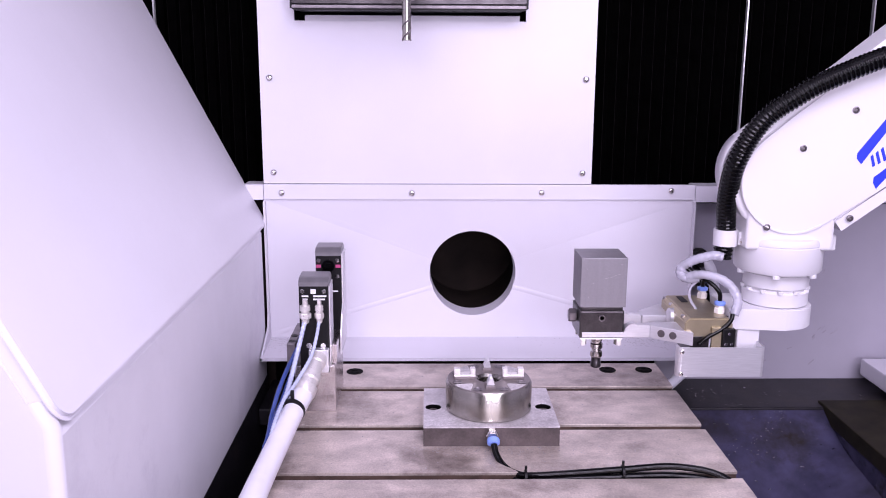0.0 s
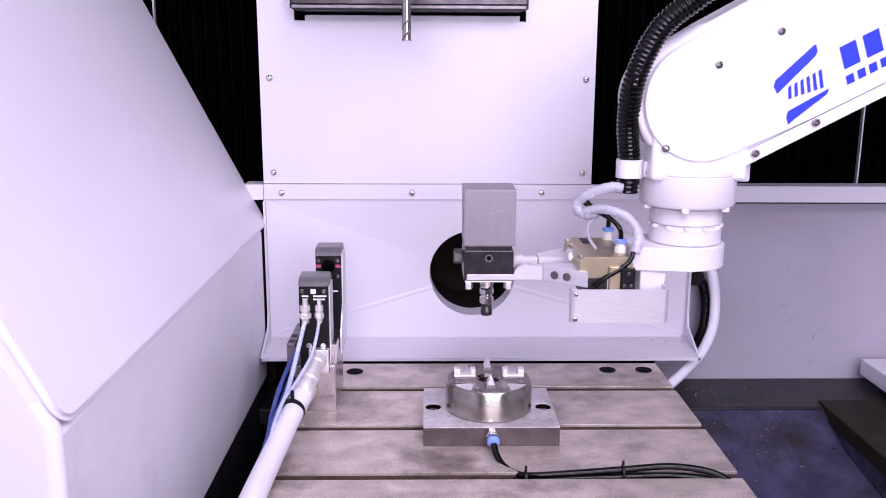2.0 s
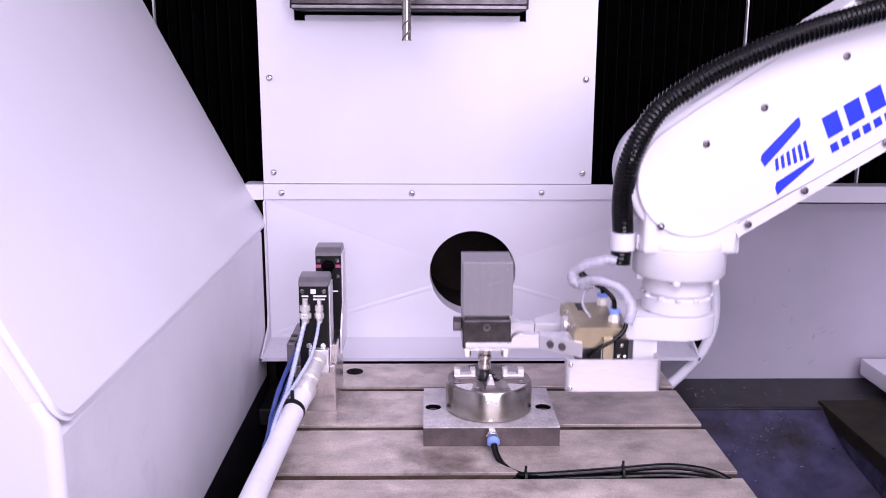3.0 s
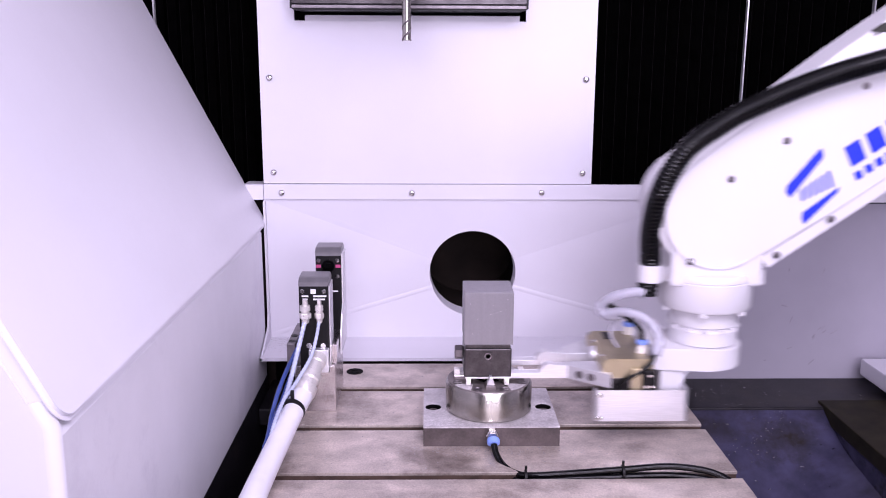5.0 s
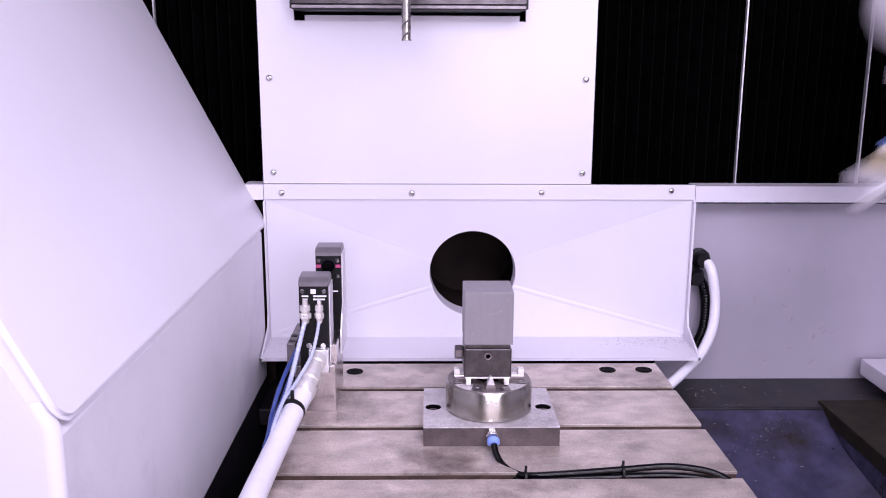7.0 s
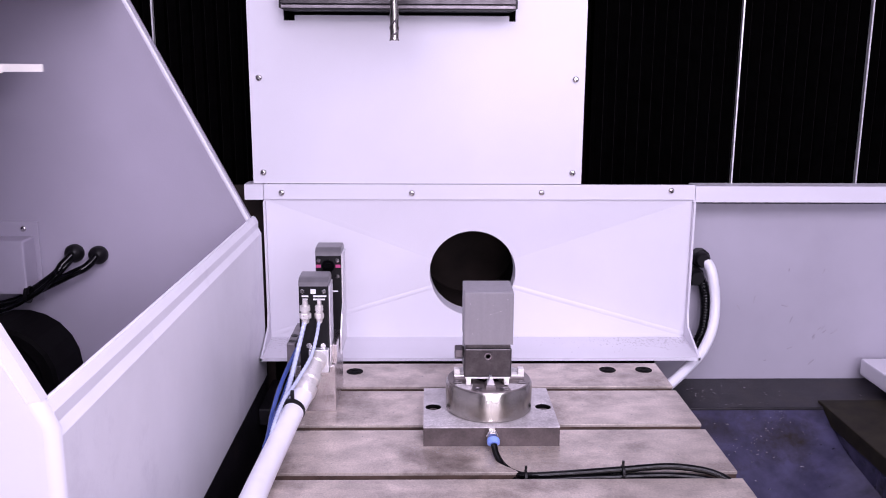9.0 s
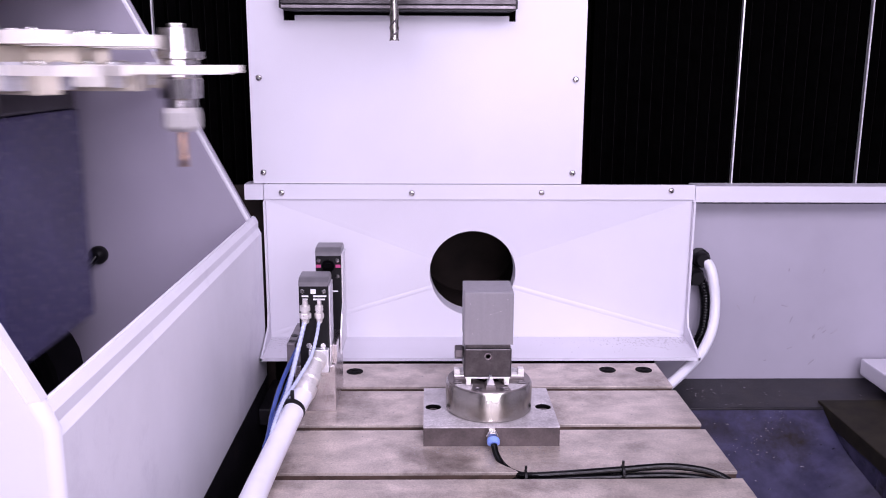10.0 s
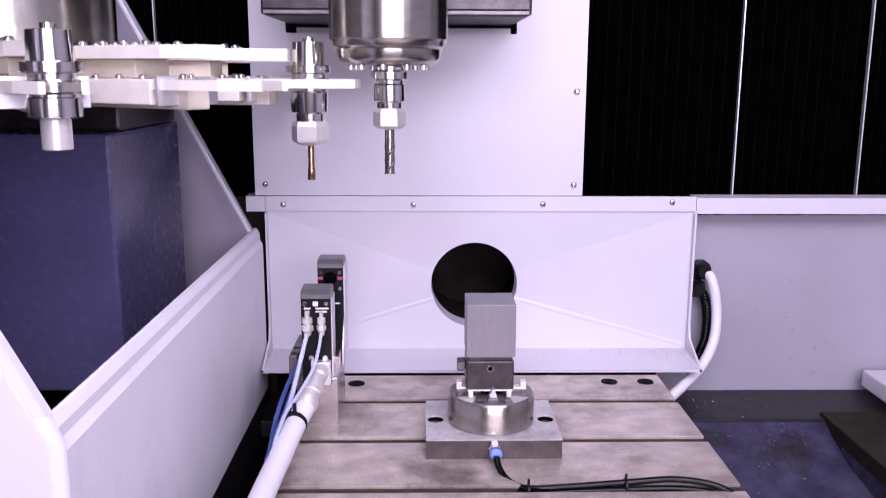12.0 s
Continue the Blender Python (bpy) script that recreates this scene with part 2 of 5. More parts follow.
def floor_and_walls():
    # closed shell of the machine around the work space
    b = B()
    box(b, -1.6, 2.2, -1.6, 1.9, -0.62, -0.60)
    tagged(part("floor", b, LEDGE), "dark oily machine floor below the table", "floor", kind="structure")
    b = B()
    box(b, -1.6, 2.2, -1.6, 1.9, 1.30, 1.32)
    tagged(part("ceiling", b, DOOR_PAINT), "grey-white painted sheet metal machine roof", "ceiling", kind="structure")
    b = B()
    box(b, 2.0, 2.03, -1.6, 1.9, -0.6, 1.3)
    tagged(part("wall_east", b, DOOR_PAINT), "grey-white sheet metal side wall of the machine", "wall", kind="structure")
    b = B()
    box(b, -1.23, -1.20, -1.6, 1.9, -0.6, 1.3)
    tagged(part("wall_west", b, DOOR_PAINT), "grey-white sheet metal side wall of the machine", "wall", kind="structure")
    # unseen wall, kept dark so that metal reflects a dim front
    b = B()
    box(b, -1.2, 2.0, -1.63, -1.6, -0.6, 1.3)
    tagged(part("wall_south", b, DIM), "unseen plain wall before the machine, coloured dark for a dim hall", "wall", kind="structure")
    b = B()
    box(b, -1.2, 2.0, 1.75, 1.78, -0.6, 1.3)
    tagged(part("wall_north", b, DARK), "dark rear wall of the machine", "wall", kind="structure")


floor_and_walls()


def back_panel():
    """The fixed lower panel: strip, cross-broken sheet with a round hole, side flanges and a chip ledge."""
    p = thing("lower_back_panel", (0, YB, 0), "grey-white sheet metal back panel with a round hole", "machine panel")
    x0, x1, z0, z1, zt = -0.2465, 0.4060, 0.009, 0.2262, 0.2492
    hx, hz, r = 0.0701, 0.1098, 0.0668
    b = B()
    n = 96
    # sheet between the outline and the hole, ring by ring, with a shallow pyramid rise
    angs = [2 * math.pi * i / n for i in range(n)]
    rim = []
    for a in angs:
        c, s = math.cos(a), math.sin(a)
        k = min(((x1 - hx) / c) if c > 1e-6 else ((x0 - hx) / c if c < -1e-6 else 9), ((z1 - hz) / s) if s > 1e-6 else ((z0 - hz) / s if s < -1e-6 else 9))
        rim.append((hx + c * k, hz + s * k))
    for cx, cz in ((x0, z0), (x1, z0), (x0, z1), (x1, z1)):
        i = min(range(n), key=lambda j: (rim[j][0] - cx) ** 2 + (rim[j][1] - cz) ** 2)
        rim[i] = (cx, cz)


    def dip(x, z):
        """Shallow cross-break: deepest in the middle, nothing at the outline."""
        u = (x - hx) / (x1 - hx) if x > hx else (x - hx) / (x0 - hx)
        v = (z - hz) / (z1 - hz) if z > hz else (z - hz) / (z0 - hz)
        return 0.013 * (1 - max(u, v))
    inner = [b.verts.new((hx + r * math.cos(a), dip(hx + r * math.cos(a), hz + r * math.sin(a)), hz + r * math.sin(a))) for a in angs]
    outer = [b.verts.new((x, 0, z)) for x, z in rim]
    c = B()
    rim2 = [c.verts.new(v.co.copy()) for v in inner]
    tube = [c.verts.new((hx + (r - 0.001) * math.cos(a), 0.042, hz + (r - 0.001) * math.sin(a))) for a in angs]
    for i in range(n):
        j = (i + 1) % n
        b.faces.new((outer[i], outer[j], inner[j], inner[i]))
        c.faces.new((rim2[i], rim2[j], tube[j], tube[i])).smooth = True
    bmesh.ops.recalc_face_normals(b, faces=b.faces)
    part("sheet", b, PAINT, p)
    # rounded fold lines from the hole to the lower corners
    for cx, sx in ((x0 + 0.004, -1), (x1 - 0.004, 1)):
        p0 = Vector((hx + sx * 0.062, 0, hz - 0.024))
        p1 = Vector((cx, 0, z0 + 0.004))
        p0.y, p1.y = dip(p0.x, p0.z) + 0.0115, 0.0115
        d = B()
        rod(d, 0.0120, 0.0, (p1 - p0).length, n=64, c=0.0006, m=Matrix.Translation(p0) @ (p1 - p0).to_track_quat("Z", "Y").to_matrix().to_4x4())
        part("fold_line", d, PAINT, p)
    part("hole_collar", c, PAINT, p)
    b = B()
    box(b, x0, x1, -0.003, 0.004, z1, zt, 0.0012)
    part("top_strip", b, PAINT, p)
    for x in (x0, x1 - 0.003):
        b = B()
        slab(b, [(-0.002, z1), (0.0, 0.000), (-0.079, -0.004), (-0.079, 0.001), (-0.016, z0 + 0.020), (-0.010, 0.05), (-0.010, z1 - 0.003)], x, x + 0.003, axis="X")
        part("side_flange", b, PAINT, p)
    b = B()
    slab(b, [(0.0, z0), (-0.079, 0.002), (-0.079, -0.003), (0.0, -0.003)], x0, x1, axis="X")
    part("ledge", b, PAINT, p)
    for x, z in ((-0.2192, 0.2365), (-0.0236, 0.2362), (0.1723, 0.2372), (0.3689, 0.2405)):
        b = B()
        screw_head(b, x, z, -0.003, 0.0046)
        part("screw", b, CHROME, p)
    # dark drum behind the hole, its brown-black colour includes the cavity's shade
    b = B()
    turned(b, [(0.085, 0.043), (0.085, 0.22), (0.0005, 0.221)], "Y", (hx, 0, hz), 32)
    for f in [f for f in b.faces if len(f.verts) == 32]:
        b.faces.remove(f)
    part("dark_duct", b, DARK, p, "dark rusty duct behind the hole, cavity shade in its colour")
    # swarf lying on the ledge
    rnd = random.Random(4)
    b = B()
    for i in range(900):
        x = rnd.choice((rnd.gauss(0.365, 0.035), rnd.gauss(0.33, 0.06), rnd.gauss(-0.215, 0.018)))
        if not x0 + 0.004 < x < x1 - 0.004:
            continue
        y = -0.002 - abs(rnd.gauss(0, 0.022))
        s = rnd.uniform(0.0003, 0.0008)
        z = 0.009 + y / 0.079 * 0.007
        box(b, -s, s, -s * 0.4, s * 0.4, 0, s * 0.5, m=pose(x, max(y, -0.072), z, 0, 0, rnd.uniform(0, 180)))
    tagged(part("metal_chips", b, CHIP), "fine grey metal chips lying on the ledge", "chips", kind="stuff").location = (0, YB, 0)


back_panel()


def tray_height(x, y):
    """Tray: a slope below the shelf that runs into a shallower floor towards the cover."""
    a = (1.2065 - y) * 0.711
    c = 0.030 + (0.596 - x) * 0.55 + 0.12 * (1.2065 - y)
    h = 0.5 * (a + c - math.sqrt((a - c) ** 2 + 0.0003))
    return -0.078 - max(0.0, h)


def side_strip_and_wall():
    s = thing("wall_panel_right", (0, 0, 0), "grey painted wall sheet with scuffs below a folded strip", "wall", kind="structure")
    b = B()
    slab(b, [(1.292, 0.2475), (1.33, 0.2475), (1.33, 0.2435), (1.296, 0.2435), (1.296, 0.226), (1.305, 0.226), (1.305, 0.223), (1.292, 0.223)], 0.4065, 1.30, axis="X")
    part("folded_strip", b, PAINT, s)
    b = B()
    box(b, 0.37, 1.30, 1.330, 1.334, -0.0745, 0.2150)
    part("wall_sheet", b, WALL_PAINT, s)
    rnd = random.Random(11)
    for i in range(4):
        x, z = rnd.gauss(0.585, 0.070), rnd.gauss(0.030, 0.045)
        if not (0.47 < x < 0.68 and -0.06 < z < 0.16):
            continue
        l = rnd.uniform(0.0010, 0.0045) * rnd.choice((1, 1, 1.6))
        w = rnd.uniform(0.0005, 0.0013)
        b = B()
        box(b, -l, l, -0.0003, 0.0002, -w, w, m=pose(x, 1.3299, z, 0, rnd.uniform(-80, 80), 0))
        part("scuff_mark", b, SCUFF, s)
    # smeared hand-wide streaks low on the sheet
    for x, z, turn, n in ((0.6381, 0.0097, -42, 3), (0.6594, 0.0086, -30, 1), (0.6253, -0.0017, -50, 2), (0.5805, 0.0262, -60, 1), (0.5884, -0.0236, -20, 1), (0.6221, -0.0480, -35, 1), (0.5459, -0.0475, -10, 1), (0.5703, 0.1040, -80, 1)):
        for k in range(n):
            l, w = rnd.uniform(0.0015, 0.006), rnd.uniform(0.0004, 0.0011)
            b = B()
            box(b, -l, l, -0.0003, 0.0001, -w, w, m=pose(x + rnd.gauss(0, 0.006), 1.3299, z + rnd.gauss(0, 0.004), 0, turn + rnd.uniform(-9, 9), 0))
            part("scuff_mark", b, SCUFF, s)
    s = thing("wall_panel_left", (0, 0, 0), "grey-white folded strip over a shade-black sheet filling the gap behind the sensors", "wall", kind="structure")
    b = B()
    slab(b, [(1.292, 0.249), (1.33, 0.249), (1.33, 0.245), (1.296, 0.245), (1.296, 0.226), (1.292, 0.226)], -0.275, -0.247, axis="X")
    part("folded_strip", b, PAINT, s)
    # near-black sheet, the shade of the gap is put into its colour
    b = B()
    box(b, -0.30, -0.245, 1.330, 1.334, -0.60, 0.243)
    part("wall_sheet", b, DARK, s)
    # oily shelf, sloping tray and rusty plate beside the table
    b = B()
    box(b, -0.25, 1.30, 1.207, 1.329, -0.100, -0.0745, 0.002)
    tagged(part("chip_shelf", b, LEDGE), "black oily shelf with a few chips below the wall", "shelf", kind="structure")
    # tray: a slope below the shelf, creased towards a steep side under the cover
    b = B()
    rows = []
    wob = random.Random(3)
    for j in range(31):
        u = j / 30
        y = 1.2065 - 0.52 * u
        row = []
        for i in range(33):
            x = 0.30 + 0.297 * i / 32
            z = tray_height(x, y) + (wob.uniform(-0.0005, 0.0005) if j else 0.0)
            row.append(b.verts.new((x, y, z)))
        rows.append(row)
    for p, q in zip(rows, rows[1:]):
        for i in range(32):
            b.faces.new((p[i], q[i], q[i + 1], p[i + 1])).smooth = True
    slab(b, [(1.206, -0.40), (1.206, -0.50), (-0.2, -0.50), (-0.2, -0.46), (0.687, -0.456)], 0.30, 0.596, axis="X")
    tagged(part("chip_tray", b, TRAY_BLUE), "wet glossy blue painted chip tray sloping down", "tray", kind="structure")
    b = B()
    box(b, 0.5975, 1.30, -0.2, 1.2055, -0.50, -0.0945)
    tagged(part("tray_side", b, TRAY_BLUE), "dark blue oily side of the chip tray", "tray side", kind="structure")
    b = B()
    box(b, 0.594, 1.30, 0.60, 1.228, -0.094, -0.0705, 0.002)
    tagged(part("rusty_cover", b, RUST), "dark rusty steel cover plate beside the tray", "cover", kind="structure")
    rnd = random.Random(9)
    b = B()
    for i in range(60):
        z0 = rnd.uniform(0.0004, 0.0012)
        box(b, -z0 * 1.6, z0 * 1.6, -z0 * 0.5, z0 * 0.5, 0, z0 * 0.6, m=pose(rnd.uniform(0.40, 0.68), rnd.uniform(1.212, 1.325), -0.0743, 0, 0, rnd.uniform(0, 180)))
    tagged(part("shelf_chips", b, CHROME), "few bright metal chips scattered on the shelf", "chips", kind="stuff")
    # bright chips and scratches on the sloping tray
    slope = math.degrees(math.atan2(0.182, 0.256))
    b = B()
    for i in range(46):
        y = 1.195 - abs(rnd.gauss(0, 0.085))
        if y < 0.96:
            continue
        z0 = rnd.uniform(0.0004, 0.0011)
        x = rnd.uniform(0.36, 0.585)
        box(b, -z0 * rnd.uniform(1.2, 4), z0 * 1.6, -z0 * 0.5, z0 * 0.5, 0, z0 * 0.6, m=pose(x, y, tray_height(x, y) + 0.0006, slope * 0.6, 0, rnd.uniform(-60, 60)))
    tagged(part("tray_chips", b, CHROME), "bright metal chips stuck to the wet blue tray", "chips", kind="stuff")
    # bright scratches in one slanting streak
    b = B()
    for i in range(70):
        k = rnd.random() ** 1.5
        x = 0.5312 + (-0.0814) * k + rnd.gauss(0, 0.004 + 0.006 * k)
        y = min(1.203, 1.1998 + (-0.0553) * k + rnd.gauss(0, 0.006))
        q = rnd.uniform(0.0003, 0.0008)
        box(b, -q * rnd.uniform(1.5, 6), q, -q * 0.5, q * 0.5, 0, q * 0.5, m=pose(x, y, tray_height(x, y) + 0.0008, slope * 0.6, 0, rnd.gauss(50, 14)))
    tagged(part("tray_scratches", b, CHROME), "bright scratches and chips in a streak on the tray", "chips", kind="stuff")
    b = B()
    box(b, 0.694, 1.30, 0.95, 1.305, -0.058, -0.031, 0.003)
    tagged(part("side_ledge", b, PAINT), "grey-white painted ledge at the side wall", "ledge", kind="structure")


side_strip_and_wall()


def bellows():
    def cover(name, x0, x1, step):
        t = thing(name, (0, 1.36, 0), "black pleated bellows cover with steel dividers", "bellows")
        b = B()
        n = int((x1 - x0) / step)
        pts = []
        for i in range(n + 1):
            pts.append((x0 + i * step, 0.0))
            pts.append((x0 + (i + 0.5) * step, 0.012))
        slab(b, pts + [(x1, 0.03), (x0, 0.03)], 0.20, 1.25, axis="Z")
        part("pleats", b, BELLOWS, t)
        # pale stitched edge on each fold
        for i in range(1, n):
            b = B()
            box(b, x0 + i * step - 0.0004, x0 + i * step + 0.0004, -0.0010, 0.0006, 0.2, 1.2)
            part("fold_edge", b, FOLD, t)
        return t
    cover("bellows_right", 0.255, 1.30, 0.0185)
    cover("bellows_left", -0.80, -0.250, 0.0185)


bellows()
DIVIDERS = []
for x in (0.482, 0.6745, -0.4075):
    b = B()
    box(b, x - 0.0011, x + 0.0011, 1.338, 1.346, 0.235, 1.2)
    DIVIDERS.append(tagged(part("bellows_divider", b, ALU), "thin pale steel divider strip on the bellows", "divider", "bellows dividers"))


# ---- column front with the upper panel (moves sideways) ----
def column():
    t = thing("column_front", (0, YB, 0), "grey-white upper column panel with screws and a dark slide slot", "machine column")
    x0, x1 = -0.2462, 0.2475
    b = B()
    sx0, sx1, sz = -0.193, 0.143, 0.4875
    slab(b, [(x0, 0.2502), (x1, 0.2502), (x1, 1.2), (sx1, 1.2), (sx1, sz), (sx0, sz), (sx0, 1.2), (x0, 1.2)], 0.001, 0.006)
    part("panel", b, PAINT, t)
    for x in (x0 + 0.0005, x1 - 0.0045):
        b = B()
        box(b, x, x + 0.004, 0.007, 0.12, 0.253, 1.2)
        part("side_sheet", b, BLACK_STEEL, t)
    for x, z in ((-0.2305, 0.2668), (0.2335, 0.2665), (-0.2318, 0.4060), (0.2338, 0.4052)):
        b = B()
        screw_head(b, x, z, 0.0, 0.0046)
        part("screw", b, CHROME, t)
    # recessed sheet behind the lower edge of the slot, dark pockets at its ends
    b = B()
    box(b, sx0 + 0.014, sx1 - 0.008, 0.012, 0.016, sz - 0.02, sz + 0.0085, 0.0008)
    part("slot_lip", b, PAINT, t)
    b = B()
    for x in (sx0 - 0.006, sx1 + 0.001):
        box(b, x, x + 0.005, 0.0065, 0.05, sz - 0.02, 1.2)
    part("slot_side", b, BLACK_STEEL, t)
    return t


COLUMN = column()


def spindle():
    t = thing("spindle_head", (0, 0, 0), "steel spindle head with tool holder and end mill", "spindle")
    # origin: tip of the cutter
    b = B()
    rod(b, 0.0052, 0.0, 0.050, n=16, c=0.0008)
    part("end_mill", b, STEEL, t)
    b = B()
    for k in range(2):
        pts = [(0.0050 * math.cos(a * 0.6 + k * math.pi), 0.0050 * math.sin(a * 0.6 + k * math.pi), a * 0.0028) for a in range(0, 12)]
        hose(b, pts, 0.0011, 6, 3)
    part("flute", b, DARK_STEEL, t)
    b = B()
    turned(b, [(0.012, 0.048), (0.0175, 0.052), (0.0175, 0.066), (0.015, 0.070)], n=6)
    part("collet_nut", b, NICKEL, t)
    b = B()
    turned(b, [(0.013, 0.069), (0.013, 0.076), (0.0165, 0.078), (0.0165, 0.094), (0.015, 0.096), (0.015, 0.099), (0.0195, 0.101), (0.0195, 0.108), (0.016, 0.110), (0.016, 0.113), (0.0205, 0.115), (0.0205, 0.126)], n=32)
    part("tool_holder", b, CHROME, t)
    b = B()
    turned(b, [(0.022, 0.114), (0.046, 0.115), (0.053, 0.119), (0.055, 0.123), (0.055, 0.131), (0.0590, 0.134), (0.0605, 0.139), (0.0625, 0.141), (0.0625, 0.36)], n=48)
    part("spindle_nose", b, STEEL, t)
    for i in range(10):
        a = i * math.pi / 5 + 0.2
        b = B()
        rod(b, 0.0035, 0.110, 0.116, at=(0.040 * math.cos(a), 0.043 * math.sin(a), 0), n=10)
        part("nose_bolt", b, CHROME, t)
    b = B()
    turned(b, [(0.0625, 0.3605), (0.075, 0.362), (0.075, 0.46)], n=48)
    part("upper_sleeve", b, STEEL, t)
    return t


def ram():
    t = thing("ram_slide", (0, 0, 0), "dark steel ram slide carrying the spindle", "slide")
    c = -0.0255
    b = B()
    slab(b, [(c - 0.167, 0.048), (c - 0.160, 0.045), (c + 0.160, 0.045), (c + 0.167, 0.048), (c + 0.167, 0.30), (c - 0.167, 0.30)], 0.170, 0.42)
    part("ram_body", b, BLACK, t)
    # stepped wiper rails on the ram's front
    for z, h, d, mat in ((0.0475, 0.0045, 0.003, DARK_STEEL), (0.0535, 0.012, 0.005, BLACK_STEEL), (0.068, 0.03, 0.004, DARK_STEEL)):
        b = B()
        box(b, c - 0.164, c + 0.164, 0.170 - d, 0.1698, z, z + h, 0.0006)
        part("wiper_rail", b, mat, t)
    b = B()
    box(b, c - 0.04, c + 0.04, 0.040, 0.1645, 0.20, 0.46, 0.003)
    part("spindle_bracket", b, DARK_STEEL, t)
    return t


SPINDLE = spindle()
RAM = ram()


# ---- table ----
def table():
    t = thing("machine_table", (0.084, 0, 0), "ground cast iron table with T-slots and worn stains", "machine table")
    w = 0.2495
    strips = ((1.1045, 1.1965), (0.9785, 1.0890), (0.8535, 0.9630), (0.5, 0.8380))
    for y0, y1 in strips:
        b = B()
        box(b, -w, w, y0, y1, -0.0035, 0.0, 0.0004)
        part("table_strip", b, TABLE, t)
        b = B()
        box(b, -w + 0.0006, w - 0.0006, y0 + 0.0006, y1 - 0.0006, -0.014, -0.0036)
        part("slot_wall", b, SLOT, t, "rusty brown slot walls")
    b = B()
    box(b, -w + 0.001, w - 0.001, 0.5, 1.195, -0.060, -0.013)
    part("table_body", b, SLOT, t, "rusty iron slots and body of the table")
    b = B()
    box(b, -0.20, 0.20, 0.55, 1.15, -0.55, -0.0605)
    part("saddle", b, DARK, t)
    # thin black discs on the surface, painted as the shade of bolt holes
    for x, y in ((0.2574, 1.1685), (0.3093, 1.1682), (-0.1029, 1.1636)):
        b = B()
        turned(b, [(0.0118, 0.0), (0.0118, 0.0007), (0.0106, 0.0007), (0.0104, 0.0003)], at=(x - 0.084, y, 0.0), n=24)
        hole = part("table_hole", b, RUBBER, t)
        b = B()
        turned(b, [(0.0072, 0.0002), (0.0072, 0.0010), (0.0040, 0.0010), (0.0038, 0.0004)], at=(x - 0.084, y, 0.0), n=20)
        part("bolt", b, RUBBER, hole)


table()


def table_chips():
    rnd = random.Random(21)
    b = B()
    for i in range(420):
        x, y = (rnd.gauss(0.075, 0.055), 0.915 - abs(rnd.gauss(0, 0.010))) if i < 170 else (rnd.uniform(-0.15, 0.32), rnd.uniform(0.84, 1.19))
        if not any(lo + 0.002 < y < hi - 0.002 for lo, hi in ((1.1045, 1.1965), (0.9785, 1.0890), (0.8535, 0.9630))) or (-0.006 < x < 0.153 and 0.917 < y < 1.039) or (x < -0.11 and y > 1.015):
            continue
        q = rnd.uniform(0.0003, 0.0008)
        box(b, -q * rnd.uniform(1, 2.2), q, -q * 0.5, q * 0.5, 0, q * 0.5, m=pose(x, y, 0.0, 0, 0, rnd.uniform(0, 180)))
    tagged(part("table_chips", b, CHIP), "fine bright metal chips strewn on the table", "chips", kind="stuff")


table_chips()


